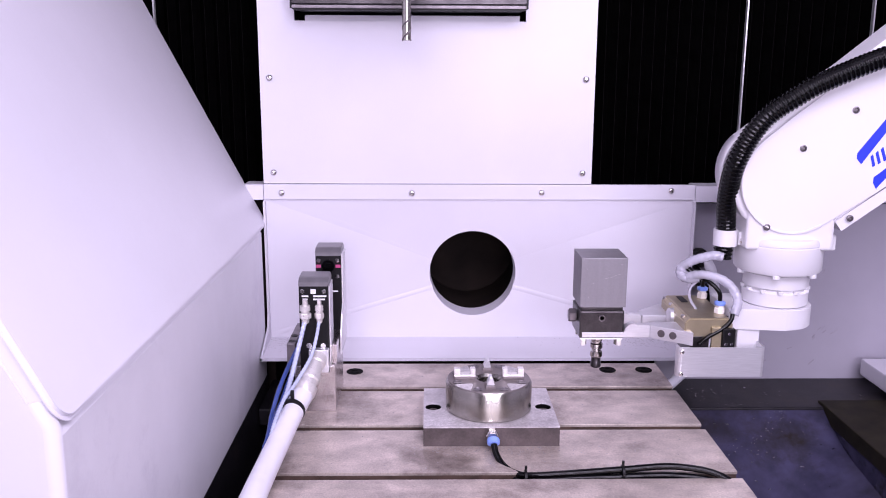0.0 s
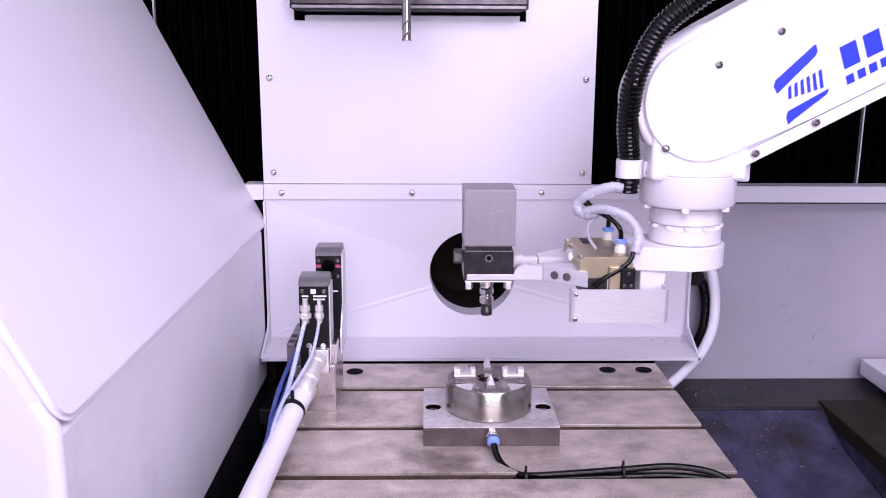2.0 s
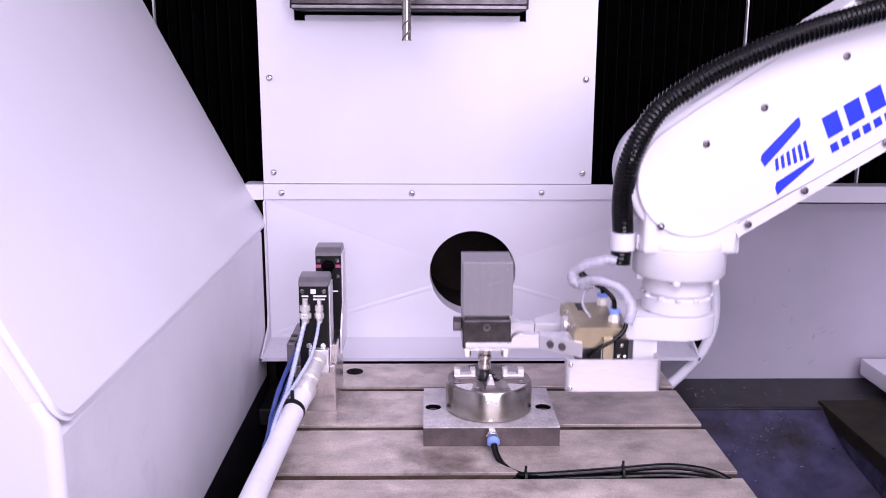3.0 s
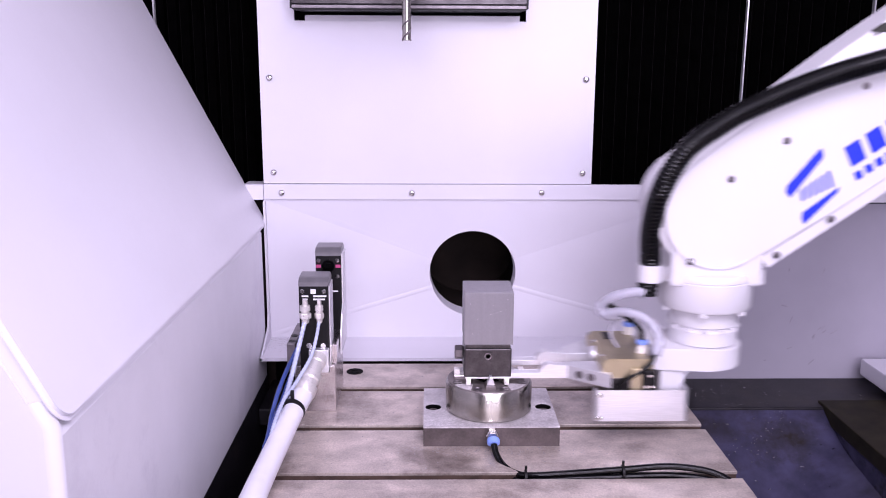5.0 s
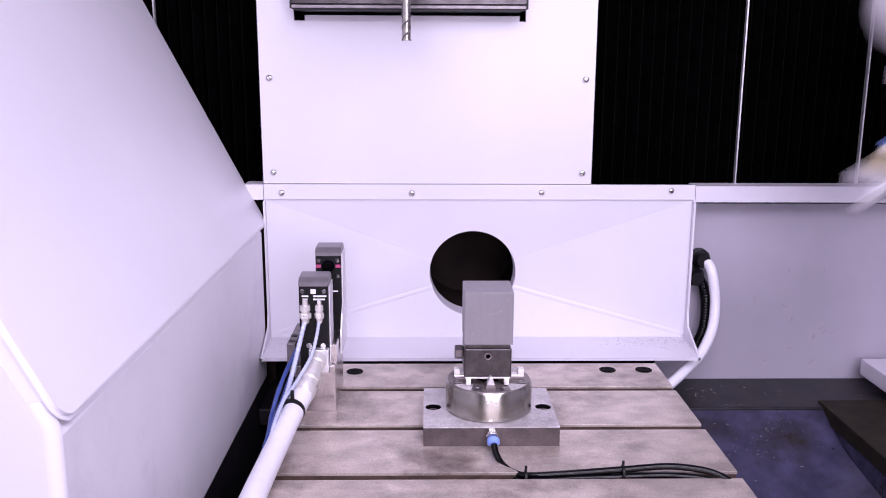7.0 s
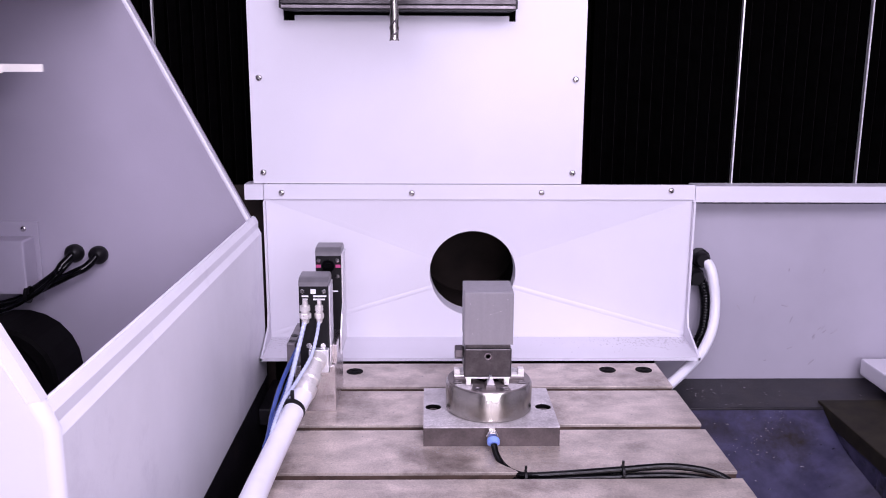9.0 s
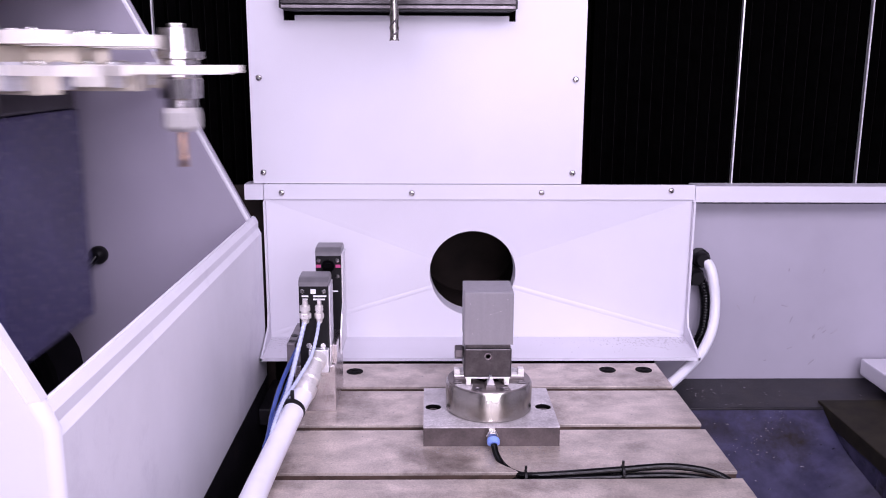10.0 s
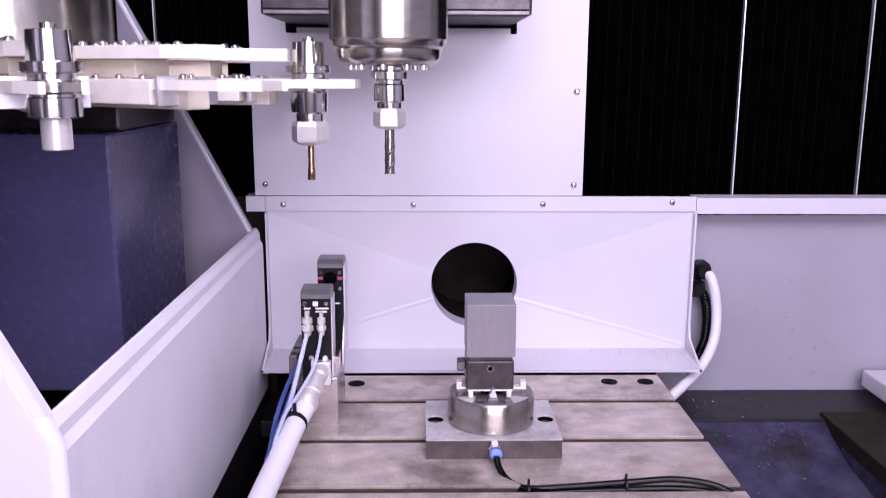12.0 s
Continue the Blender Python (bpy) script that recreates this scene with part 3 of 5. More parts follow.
def chuck():
    t = thing("pneumatic_chuck", (0.0733, 0.978, 0), "round steel pneumatic chuck on a square base plate", "chuck")
    b = B()
    box(b, -0.0778, 0.0778, -0.0600, 0.0600, 0.0, 0.0140)
    part("base_plate", b, OXIDE, t, "dark oxidised steel plate")
    b = B()
    for q in ((-0.0778, 0.0778, -0.0600, -0.0570), (-0.0778, 0.0778, 0.0570, 0.0600), (-0.0778, -0.0775, -0.0569, 0.0569), (0.0775, 0.0778, -0.0569, 0.0569)):
        box(b, *q, 0.0139, 0.0222)
    part("plate_rim", b, OXIDE, t)
    # top sheet with two counterbored holes
    b = B()
    n = 40
    for s in (-1, 1):
        angs = [2 * math.pi * i / n + math.pi / 4 for i in range(n)]
        hx, ex = s * 0.0662, (0.0, s * 0.0778)
        lo, hi = min(ex), max(ex)
        rings = [[], [], [], []]
        for a in angs:
            c, q = math.cos(a), math.sin(a)
            k = min(((hi if c > 0 else lo) - hx) / c if abs(c) > 1e-6 else 9, (0.06 if q > 0 else -0.06) / q if abs(q) > 1e-6 else 9)
            rings[0].append(b.verts.new((hx + c * k, q * k, 0.0237)))
            rings[1].append(b.verts.new((hx + c * 0.0104, q * 0.0104, 0.0237)))
            rings[2].append(b.verts.new((hx + c * 0.0097, q * 0.0097, 0.0230)))
            rings[3].append(b.verts.new((hx + c * 0.0097, q * 0.0097, 0.0141)))
        for corner in ((lo, -0.06), (lo, 0.06), (hi, -0.06), (hi, 0.06)):
            v = min(rings[0], key=lambda w: (w.co.x - corner[0]) ** 2 + (w.co.y - corner[1]) ** 2)
            v.co.x, v.co.y = corner
        for u in (0, 1, 2):
            for i in range(n):
                j = (i + 1) % n
                b.faces.new((rings[u][i], rings[u][j], rings[u + 1][j], rings[u + 1][i])).smooth = u == 2
    box(b, -0.0777, 0.0777, -0.0599, -0.0590, 0.0222, 0.0236)
    part("plate_top", b, PLATE, t, "ground steel top face with counterbored holes")
    for x in (-0.0662, 0.0662):
        # added black liner gives each counterbore its deep shade
        b = B()
        turned(b, [(0.00965, 0.0142), (0.00965, 0.0226), (0.0092, 0.0226), (0.0092, 0.0142)], at=(x, 0, 0), n=32)
        part("counterbore", b, RUBBER, t)
        b = B()
        turned(b, [(0.0066, 0.0141), (0.0066, 0.0186), (0.0060, 0.0192), (0.0036, 0.0192), (0.0034, 0.0160)], at=(x, 0, 0), n=20)
        part("plate_bolt", b, OXIDE, t)
    b = B()
    turned(b, [(0.0500, 0.0238), (0.0515, 0.0255), (0.0515, 0.0560), (0.0495, 0.0595), (0.0150, 0.0600), (0.0120, 0.0570), (0.0120, 0.0420)], n=64)
    part("chuck_body", b, STEEL, t)
    for a in (radians(d) for d in (22, 68, 112, 158, 202, 248, 292, 338)):
        b = B()
        turned(b, [(0.0056, 0.0597), (0.0056, 0.0611), (0.0044, 0.0611), (0.0040, 0.0605), (0.0018, 0.0605)], at=(0.041 * math.cos(a), 0.041 * math.sin(a), 0), n=16)
        part("chuck_screw", b, DARK_STEEL, t)
    b = B()
    turned(b, [(0.0155, 0.0598), (0.0155, 0.0603), (0.0488, 0.0603), (0.0493, 0.0596)], n=64)
    for f in [f for f in b.faces if len(f.verts) == 64]:
        b.faces.remove(f)
    part("top_face", b, WORN, t, "dull brownish ground top face")
    # milled lens-shaped pockets between the locators
    for i in range(4):
        mid = i * math.pi / 2 + math.pi / 4
        outer = [(0.0478 * math.cos(mid + d * 0.034), 0.0478 * math.sin(mid + d * 0.034)) for d in range(-8, 9)]
        inner = [((0.0478 - 0.0185 * (1 - (d / 8) ** 2)) * math.cos(mid + d * 0.034), (0.0478 - 0.0185 * (1 - (d / 8) ** 2)) * math.sin(mid + d * 0.034)) for d in range(7, -8, -1)]
        b = B()
        slab(b, outer + inner, 0.0596, 0.0607, axis="Z")
        part("pocket", b, PLATE, t, "pale milled pocket")
    for s in (-1, 1):
        c = s * 0.0288
        b = B()
        box(b, c - 0.0125, c + 0.0125, -0.0070, 0.0070, 0.0599, 0.0632, 0.0008)
        part("locator_base", b, WORN, t)
        b = B()
        box(b, c - 0.0128, c + 0.0128, -0.0062, 0.0055, 0.0633, 0.0662, 0.0008)
        for x, w in ((c - s * 0.0096, 0.0032), (c + s * 0.0090, 0.0038)):
            box(b, x - w, x + w, -0.0060, 0.0053, 0.0655, 0.0728, 0.0014, 3)
        part("x_locator", b, NICKEL, t)
        b = B()
        box(b, -0.0060, 0.0060, s * 0.030 - 0.009, s * 0.030 + 0.009, 0.0599, 0.0640, 0.0008)
        part("locator_base", b, WORN, t)
        b = B()
        slab(b, [(-0.0045, 0.0640), (0.0045, 0.0640), (0.0036, 0.0680), (0.0022, 0.0700), (0.0018, 0.0735), (0.0, 0.0745), (-0.0018, 0.0735), (-0.0022, 0.0700), (-0.0036, 0.0680)], s * 0.030 - 0.0055, s * 0.030 + 0.0055)
        bmesh.ops.bevel(b, geom=b.edges[:], offset=0.0006, segments=2, affect="EDGES")
        part("z_locator", b, ALU, t)
    b = B()
    turned(b, [(0.006, 0.0), (0.0072, -0.002), (0.0072, -0.009), (0.0060, -0.010), (0.0060, -0.014)], "Y", (0.0, -0.0600, 0.0165), 6)
    part("hose_fitting", b, CHROME, t)
    b = B()
    turned(b, [(0.0060, 0.0), (0.0072, 0.001), (0.0072, 0.0055), (0.0050, 0.007)], "Z", (0, 0, 0), 20, Matrix.Translation((0.0007, -0.0735, 0.0150)) @ Vector((0.0, -0.006, -0.004)).to_track_quat("Z", "Y").to_matrix().to_4x4())
    part("release_ring", b, BLUE_RING, t)


chuck()


def air_lines():
    t = thing("air_hose", (0, 0, 0), "two black glossy air hoses lying in the front T-slot", "hose")
    b = B()
    hose(b, [(0.0743, 0.897, 0.0115), (0.0762, 0.888, 0.0050), (0.0828, 0.875, -0.0020), (0.0938, 0.860, -0.0035), (0.1080, 0.850, -0.0020), (0.1474, 0.846, 0.0020), (0.2074, 0.847, 0.0060), (0.2557, 0.848, 0.0090), (0.2906, 0.845, 0.0065), (0.3098, 0.841, 0.0020), (0.322, 0.838, -0.004)], 0.0036)
    part("upper_hose", b, GLOSS_BLACK, t)
    b = B()
    hose(b, [(0.0850, 0.868, -0.0075), (0.0980, 0.853, -0.0085), (0.1200, 0.847, -0.0060), (0.160, 0.845, -0.0030), (0.205, 0.844, -0.0010), (0.25, 0.844, 0.0005), (0.285, 0.842, -0.0010), (0.315, 0.839, -0.0060)], 0.0034)
    part("lower_hose", b, GLOSS_BLACK, t)
    for x, y, z in ((0.1050, 0.850, -0.004), (0.2080, 0.8465, 0.003)):
        b = B()
        turned(b, [(0.0068, -0.0012), (0.0078, -0.0012), (0.0078, 0.0012), (0.0068, 0.0012)], "X", (x, y, z), 16)
        box(b, x - 0.0013, x + 0.0013, y - 0.001, y + 0.001, z + 0.006, z + 0.013)
        part("cable_tie", b, BLACK, t)


air_lines()


# ---- laser sensors at the table's side ----
def sensors():
    t = thing("sensor_stand", (-0.139, 1.0, 0), "ground steel riser block carrying two black sensors", "stand")
    b = B()
    box(b, -0.0255, 0.0245, 0.021, 0.117, 0.0, 0.060, 0.001)
    part("riser_block", b, GROUND, t)
    b = B()
    box(b, -0.024, 0.026, 0.028, 0.118, 0.0605, 0.085, 0.001)
    part("upper_block", b, GROUND, t)
    b = B()
    box(b, -0.036, -0.0256, 0.028, 0.118, 0.05, 0.086, 0.001)
    side = part("side_plate", b, DARK_STEEL, t)
    for y in (0.040, 0.062):
        b = B()
        turned(b, [(0.0046, 0.0858), (0.0046, 0.0865), (0.0030, 0.0865), (0.0028, 0.0862)], at=(-0.0308, y, 0), n=16)
        part("bolt_hole", b, BLACK, side)

    def sensor(y, x, zt, zb, front):
        s = thing("laser_sensor", (x, y, 0), "black rectangular sensor with plugs and cables" if front else "black rectangular sensor with a round lens", "sensor", "laser sensors")
        hw = 0.0178 if front else 0.0165
        b = B()
        box(b, -hw, hw, 0.0, 0.040, zb, zt - 0.010, 0.0015)
        part("housing", b, BLACK, s)
        b = B()
        slab(b, [(0.0, zt - 0.012), (0.0, zt - 0.006), (0.008, zt - 0.001), (0.034, zt), (0.040, zt - 0.006), (0.040, zt - 0.012)], -hw - 0.0003, hw + 0.0003, axis="X")
        bmesh.ops.bevel(b, geom=b.edges[:], offset=0.001, segments=2, affect="EDGES")
        part("cap", b, CAP, s, "grey metal cap")
        for dx in (-hw + 0.0045, hw - 0.0045):
            b = B()
            rod(b, 0.0026, -0.0016, 0.0, "Y", (dx, 0, zt - 0.017), 12)
            part("screw", b, CHROME, s)
        return s

    f = sensor(1.0195, -0.1390, 0.1732, 0.052, True)
    b = B()
    box(b, -0.0032, 0.0032, -0.0006, 0.0, 0.1530, 0.1588)
    part("data_mark", b, PALE, f, "pale square mark")
    for z, x0, x1 in ((0.150, -0.014, -0.006), (0.150, 0.000, 0.016), (0.146, -0.013, -0.007), (0.146, 0.000, 0.014)):
        b = B()
        box(b, x0, x1, -0.0005, 0.0, z - 0.001, z + 0.001)
        part("print_bar", b, PALE, f)
    for x in (-0.0095, 0.0075):
        b = B()
        k = 1.0 if x < 0 else 0.78
        turned(b, [(0.0030 * k, 0.004), (0.0030 * k, -0.002), (0.0062 * k, -0.003), (0.0066 * k, -0.009), (0.0052 * k, -0.010), (0.0052 * k, -0.012)], "Z", (x, -0.0065, 0.143), 16)
        box(b, x - 0.003 * k, x + 0.003 * k, -0.0075, 0.0, 0.134, 0.144, 0.001)
        plug = part("plug", b, NICKEL, f)
        b = B()
        turned(b, [(0.0066 * k, -0.0122), (0.0074 * k, -0.0130), (0.0074 * k, -0.0185), (0.0050 * k, -0.0200), (0.0042 * k, -0.0250)], "Z", (x, -0.0065, 0.143), 6)
        part("union_nut", b, NICKEL, plug)
        b = B()
        rod(b, 0.0034, -0.0012, 0.0, "Y", (x + 0.003, 0, 0.087), 14)
        part("screw", b, CHROME, f)
    b = B()
    box(b, 0.0180, 0.0196, 0.003, 0.038, 0.056, 0.162, 0.0006)
    part("side_plate", b, ALU, f)
    r = sensor(1.092, -0.1285, 0.195, 0.075, False)
    b = B()
    slab(b, [(0.002, 0.186), (0.038, 0.186), (0.038, 0.062), (-0.030, 0.062), (-0.030, 0.085), (-0.012, 0.110), (0.002, 0.120)], 0.0167, 0.0185, axis="X")
    part("side_plate", b, ALU, r)
    b = B()
    box(b, 0.0, 0.012, -0.0005, 0.0, 0.136, 0.138)
    part("print_bar", b, PALE, r)
    b = B()
    rod(b, 0.0085, -0.003, 0.0, "Y", (0, 0, 0.171), 24)
    rod(b, 0.0045, -0.0036, -0.003, "Y", (0, 0, 0.171), 20)
    part("lens", b, GLOSS_BLACK, r)
    for x0, x1 in ((-0.0160, -0.0095), (0.0095, 0.0160)):
        b = B()
        box(b, x0, x1, -0.0006, 0.0, 0.1685, 0.1725)
        part("marking", b, MAGENTA, r)
    for dx in (-0.0120, 0.0120):
        b = B()
        rod(b, 0.0026, -0.0016, 0.0, "Y", (dx, 0, 0.157), 12)
        part("screw", b, CHROME, r)


sensors()


def sensor_cables():
    t = thing("sensor_cable", (0, 0, 0), "thick white protective conduit with blue and clear lines tied on", "cable")
    a, e = Vector((-0.1330, 1.014, 0.0745)), Vector((-0.1469, 0.968, 0.0445))
    m = Matrix.Translation(a) @ (e - a).to_track_quat("Z", "Y").to_matrix().to_4x4()
    b = B()
    box(b, -0.1450, -0.1210, 1.0075, 1.0185, 0.0560, 0.0850, 0.001)
    part("socket_plate", b, ALU, t)
    b = B()
    turned(b, [(0.009, -0.002), (0.0115, 0.000), (0.0115, 0.010), (0.0100, 0.012), (0.0100, 0.026), (0.0128, 0.028), (0.0128, 0.036), (0.0112, 0.038), (0.0112, 0.044), (0.0138, 0.046), (0.0138, 0.056), (0.0125, 0.060)], n=24, m=m)
    part("conduit_fitting", b, NICKEL, t, "bright plated conduit fitting")
    b = B()
    hose(b, [(-0.1469, 0.968, 0.0445), (-0.1554, 0.930, 0.0336), (-0.1624, 0.870, 0.0233), (-0.1659, 0.810, 0.0205), (-0.1670, 0.740, 0.0220), (-0.1690, 0.660, 0.0240), (-0.171, 0.56, 0.022)], 0.0125, 20)
    part("conduit", b, HOSE_WHITE, t)
    for mat, pts, r in (
        (CLEAR_HOSE, [(-0.1485, 1.0130, 0.123), (-0.1534, 1.004, 0.1015), (-0.1599, 0.990, 0.0727), (-0.1640, 0.968, 0.0525), (-0.1672, 0.948, 0.0423), (-0.1714, 0.920, 0.0306), (-0.1725, 0.870, 0.0177), (-0.173, 0.80, 0.004)], 0.0031),
        (CLEAR_HOSE, [(-0.1315, 1.0130, 0.123), (-0.1345, 1.002, 0.1021), (-0.1400, 0.990, 0.0826), (-0.1502, 0.968, 0.0666), (-0.1588, 0.948, 0.0561), (-0.1648, 0.935, 0.0496), (-0.1690, 0.900, 0.0384), (-0.171, 0.85, 0.022)], 0.0024),
        (BLUE_HOSE, [(-0.1600, 1.040, 0.084), (-0.1658, 1.020, 0.0723), (-0.1721, 1.000, 0.0598), (-0.1773, 0.970, 0.0448), (-0.1810, 0.945, 0.0268), (-0.1800, 0.920, 0.0183), (-0.178, 0.86, 0.004)], 0.0027),
        (BLUE_HOSE, [(-0.1580, 1.036, 0.080), (-0.1620, 1.010, 0.068), (-0.1665, 0.985, 0.055), (-0.1700, 0.960, 0.043), (-0.1745, 0.930, 0.031), (-0.1790, 0.88, 0.016)], 0.0021)):
        b = B()
        hose(b, pts, r, 10, ribs=0.005 if mat == CLEAR_HOSE else 0.0, depth=0.0005)
        part("line", b, mat, t)
    b = B()
    tilt = Matrix.Translation((-0.1555, 0.938, 0.0365)) @ Vector((-0.009, -0.045, -0.012)).to_track_quat("Z", "Y").to_matrix().to_4x4()
    turned(b, [(0.0130, -0.002), (0.0150, -0.002), (0.0150, 0.002), (0.0130, 0.002)], n=24, m=tilt)
    box(b, -0.157, -0.153, 0.936, 0.940, 0.0500, 0.0600)
    part("cable_tie", b, BLACK, t)


sensor_cables()


def wall_cables():
    t = thing("wall_conduit", (0, 0, 0), "white and black conduits leaving a black gland behind the panel", "cable")
    b = B()
    hose(b, [(0.4292, 1.318, 0.1285), (0.4369, 1.302, 0.1240), (0.4427, 1.294, 0.1043), (0.4467, 1.288, 0.0669), (0.4406, 1.275, 0.0279), (0.4197, 1.255, -0.0037), (0.3897, 1.237, -0.0270), (0.3626, 1.220, -0.0430), (0.3330, 1.20, -0.0560)], 0.0079, 18)
    part("white_conduit", b, HOSE_WHITE, t)
    b = B()
    hose(b, [(0.4223, 1.318, 0.1002), (0.4310, 1.305, 0.0916), (0.4360, 1.300, 0.0590), (0.4335, 1.295, 0.0236), (0.4230, 1.290, -0.0026), (0.4088, 1.27, -0.0300)], 0.0085, 12, ribs=0.0045, depth=0.0014)
    part("black_conduit", b, GLOSS_BLACK, t)
    for x, y, z in ((0.4285, 1.318, 0.1300), (0.4213, 1.318, 0.1011)):
        b = B()
        turned(b, [(0.010, 0.012), (0.0155, 0.010), (0.0155, -0.002), (0.0125, -0.004), (0.0125, -0.014), (0.0100, -0.018)], "Y", (x, y, z), 10)
        part("gland", b, BLACK, t)


wall_cables()


# ---- magazine enclosure with its sliding door ----
UP = Vector((-0.1664, 0, 0.327)).normalized()  # up along the leaning side
OUT = Vector((0.327, 0, 0.1664)).normalized()


def enclosure():
    t = thing("magazine_enclosure", (0, 0, 0), "grey-white sheet metal tool magazine enclosure with an opening", "enclosure")
    y0, y1, yr = 0.548, 1.292, 1.246
    z0 = 0.188
    # leaning frame round the opening: sill, front and rear posts
    m = Matrix(((OUT.x, 0, UP.x, XL), (0, 1, 0, 0), (OUT.z, 0, UP.z, z0), (0, 0, 0, 1)))
    edge = Vector((XL, 0, z0)) + UP * 0.0200
    back = edge - OUT * 0.004
    b = B()
    slab(b, [(XL - 0.004, -0.045), (XL, -0.045), (XL, z0), (edge.x, edge.z), (back.x, back.z), (XL - 0.004, z0 - 0.006)], y0 + 0.0052, 1.273)
    bend = [e for e in b.edges if all(abs(v.co.x - XL) < 1e-5 and abs(v.co.z - z0) < 1e-5 for v in e.verts)]
    lip = [e for e in b.edges if all((v.co - Vector((edge.x, v.co.y, edge.z))).length < 1e-5 for v in e.verts)]
    bmesh.ops.bevel(b, geom=bend, offset=0.009, segments=14, affect="EDGES")
    for f in b.faces:
        f.smooth = True
    for e in b.edges:
        e.smooth = len(e.link_faces) == 2 and e.calc_face_angle() < 0.4
    bmesh.ops.bevel(b, geom=lip, offset=0.002, segments=3, affect="EDGES")
    part("lower_side", b, SIDE_PAINT, t)
    b = B()
    box(b, -0.016, 0.0, y0, y0 + 0.009, 0.0202, 0.9, 0.0, m=m)
    part("front_post", b, DOOR_PAINT, t)
    b = B()
    box(b, -0.006, 0.0, 1.234, yr, 0.0202, 0.9, 0.002, m=m)
    part("rear_post", b, DOOR_PAINT, t)
    b = B()
    slab(b, [(XL - 0.0088, -0.045), (XL - 0.0088, z0), (XL - 0.0088 + UP.x * 0.9, z0 + UP.z * 0.9), (-1.2, z0 + UP.z * 0.9), (-1.2, -0.045)], y0 - 0.004, y0 - 0.001)
    part("front_sheet", b, DOOR_PAINT, t)
    b = B()
    r = 0.009
    rows = []
    for foot in (Vector((XL, 0, -0.045)), Vector((XL, 0, z0 - 0.002)), edge):
        rows.append([b.verts.new((foot.x - r + r * math.cos(k * math.pi / 20), y0 - 0.004 + r - r * math.sin(k * math.pi / 20), foot.z)) for k in range(11)])
    for u, w in zip(rows, rows[1:]):
        for k in range(10):
            b.faces.new((u[k], u[k + 1], w[k + 1], w[k])).smooth = True
    part("corner_bend", b, DOOR_PAINT, t)
    # inner sheets in the darker tone that holds the chamber's shade
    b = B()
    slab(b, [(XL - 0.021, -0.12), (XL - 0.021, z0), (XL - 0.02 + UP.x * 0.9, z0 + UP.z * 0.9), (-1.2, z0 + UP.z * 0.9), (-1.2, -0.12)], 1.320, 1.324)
    part("rear_sheet", b, CHAMBER_SHADE_PAINT, t)
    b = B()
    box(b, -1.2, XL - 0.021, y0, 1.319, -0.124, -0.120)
    part("bottom_sheet", b, CHAMBER_SHADE_PAINT, t)
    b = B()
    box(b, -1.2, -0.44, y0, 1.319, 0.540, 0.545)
    part("chamber_roof", b, CHAMBER_SHADE_PAINT, t)
    b = B()
    box(b, XL - 0.008, XL - 0.003, y0, y1, -0.6, -0.0455)
    part("lower_skirt", b, LEDGE, t, "black oily skirt below the enclosure")

    d = thing("magazine_door", (0, 0, 0), "smooth grey-white leaning shutter door of the magazine", "door")
    r = 0.020
    lo, hi, a, c = -0.003, 0.62, y0 - 0.001, 1.298
    outline = [(a + r - r * math.cos(k * math.pi / 16), lo + r - r * math.sin(k * math.pi / 16)) for k in range(9)] + [(c, lo), (c, hi), (a, hi)]
    b = B()
    vs = [[b.verts.new(m @ Vector((o, y, z))) for y, z in outline] for o in (0.0006, 0.0050)]
    n = len(outline)
    b.faces.new(vs[0])
    b.faces.new(vs[1][::-1])
    for i in range(n):
        b.faces.new((vs[0][i], vs[1][i], vs[1][(i + 1) % n], vs[0][(i + 1) % n]))
    bmesh.ops.recalc_face_normals(b, faces=b.faces)
    bmesh.ops.bevel(b, geom=list(b.faces[1].edges), offset=0.0035, segments=4, affect="EDGES")
    part("door_sheet", b, DOOR_PAINT, d)
    return d


DOOR = enclosure()


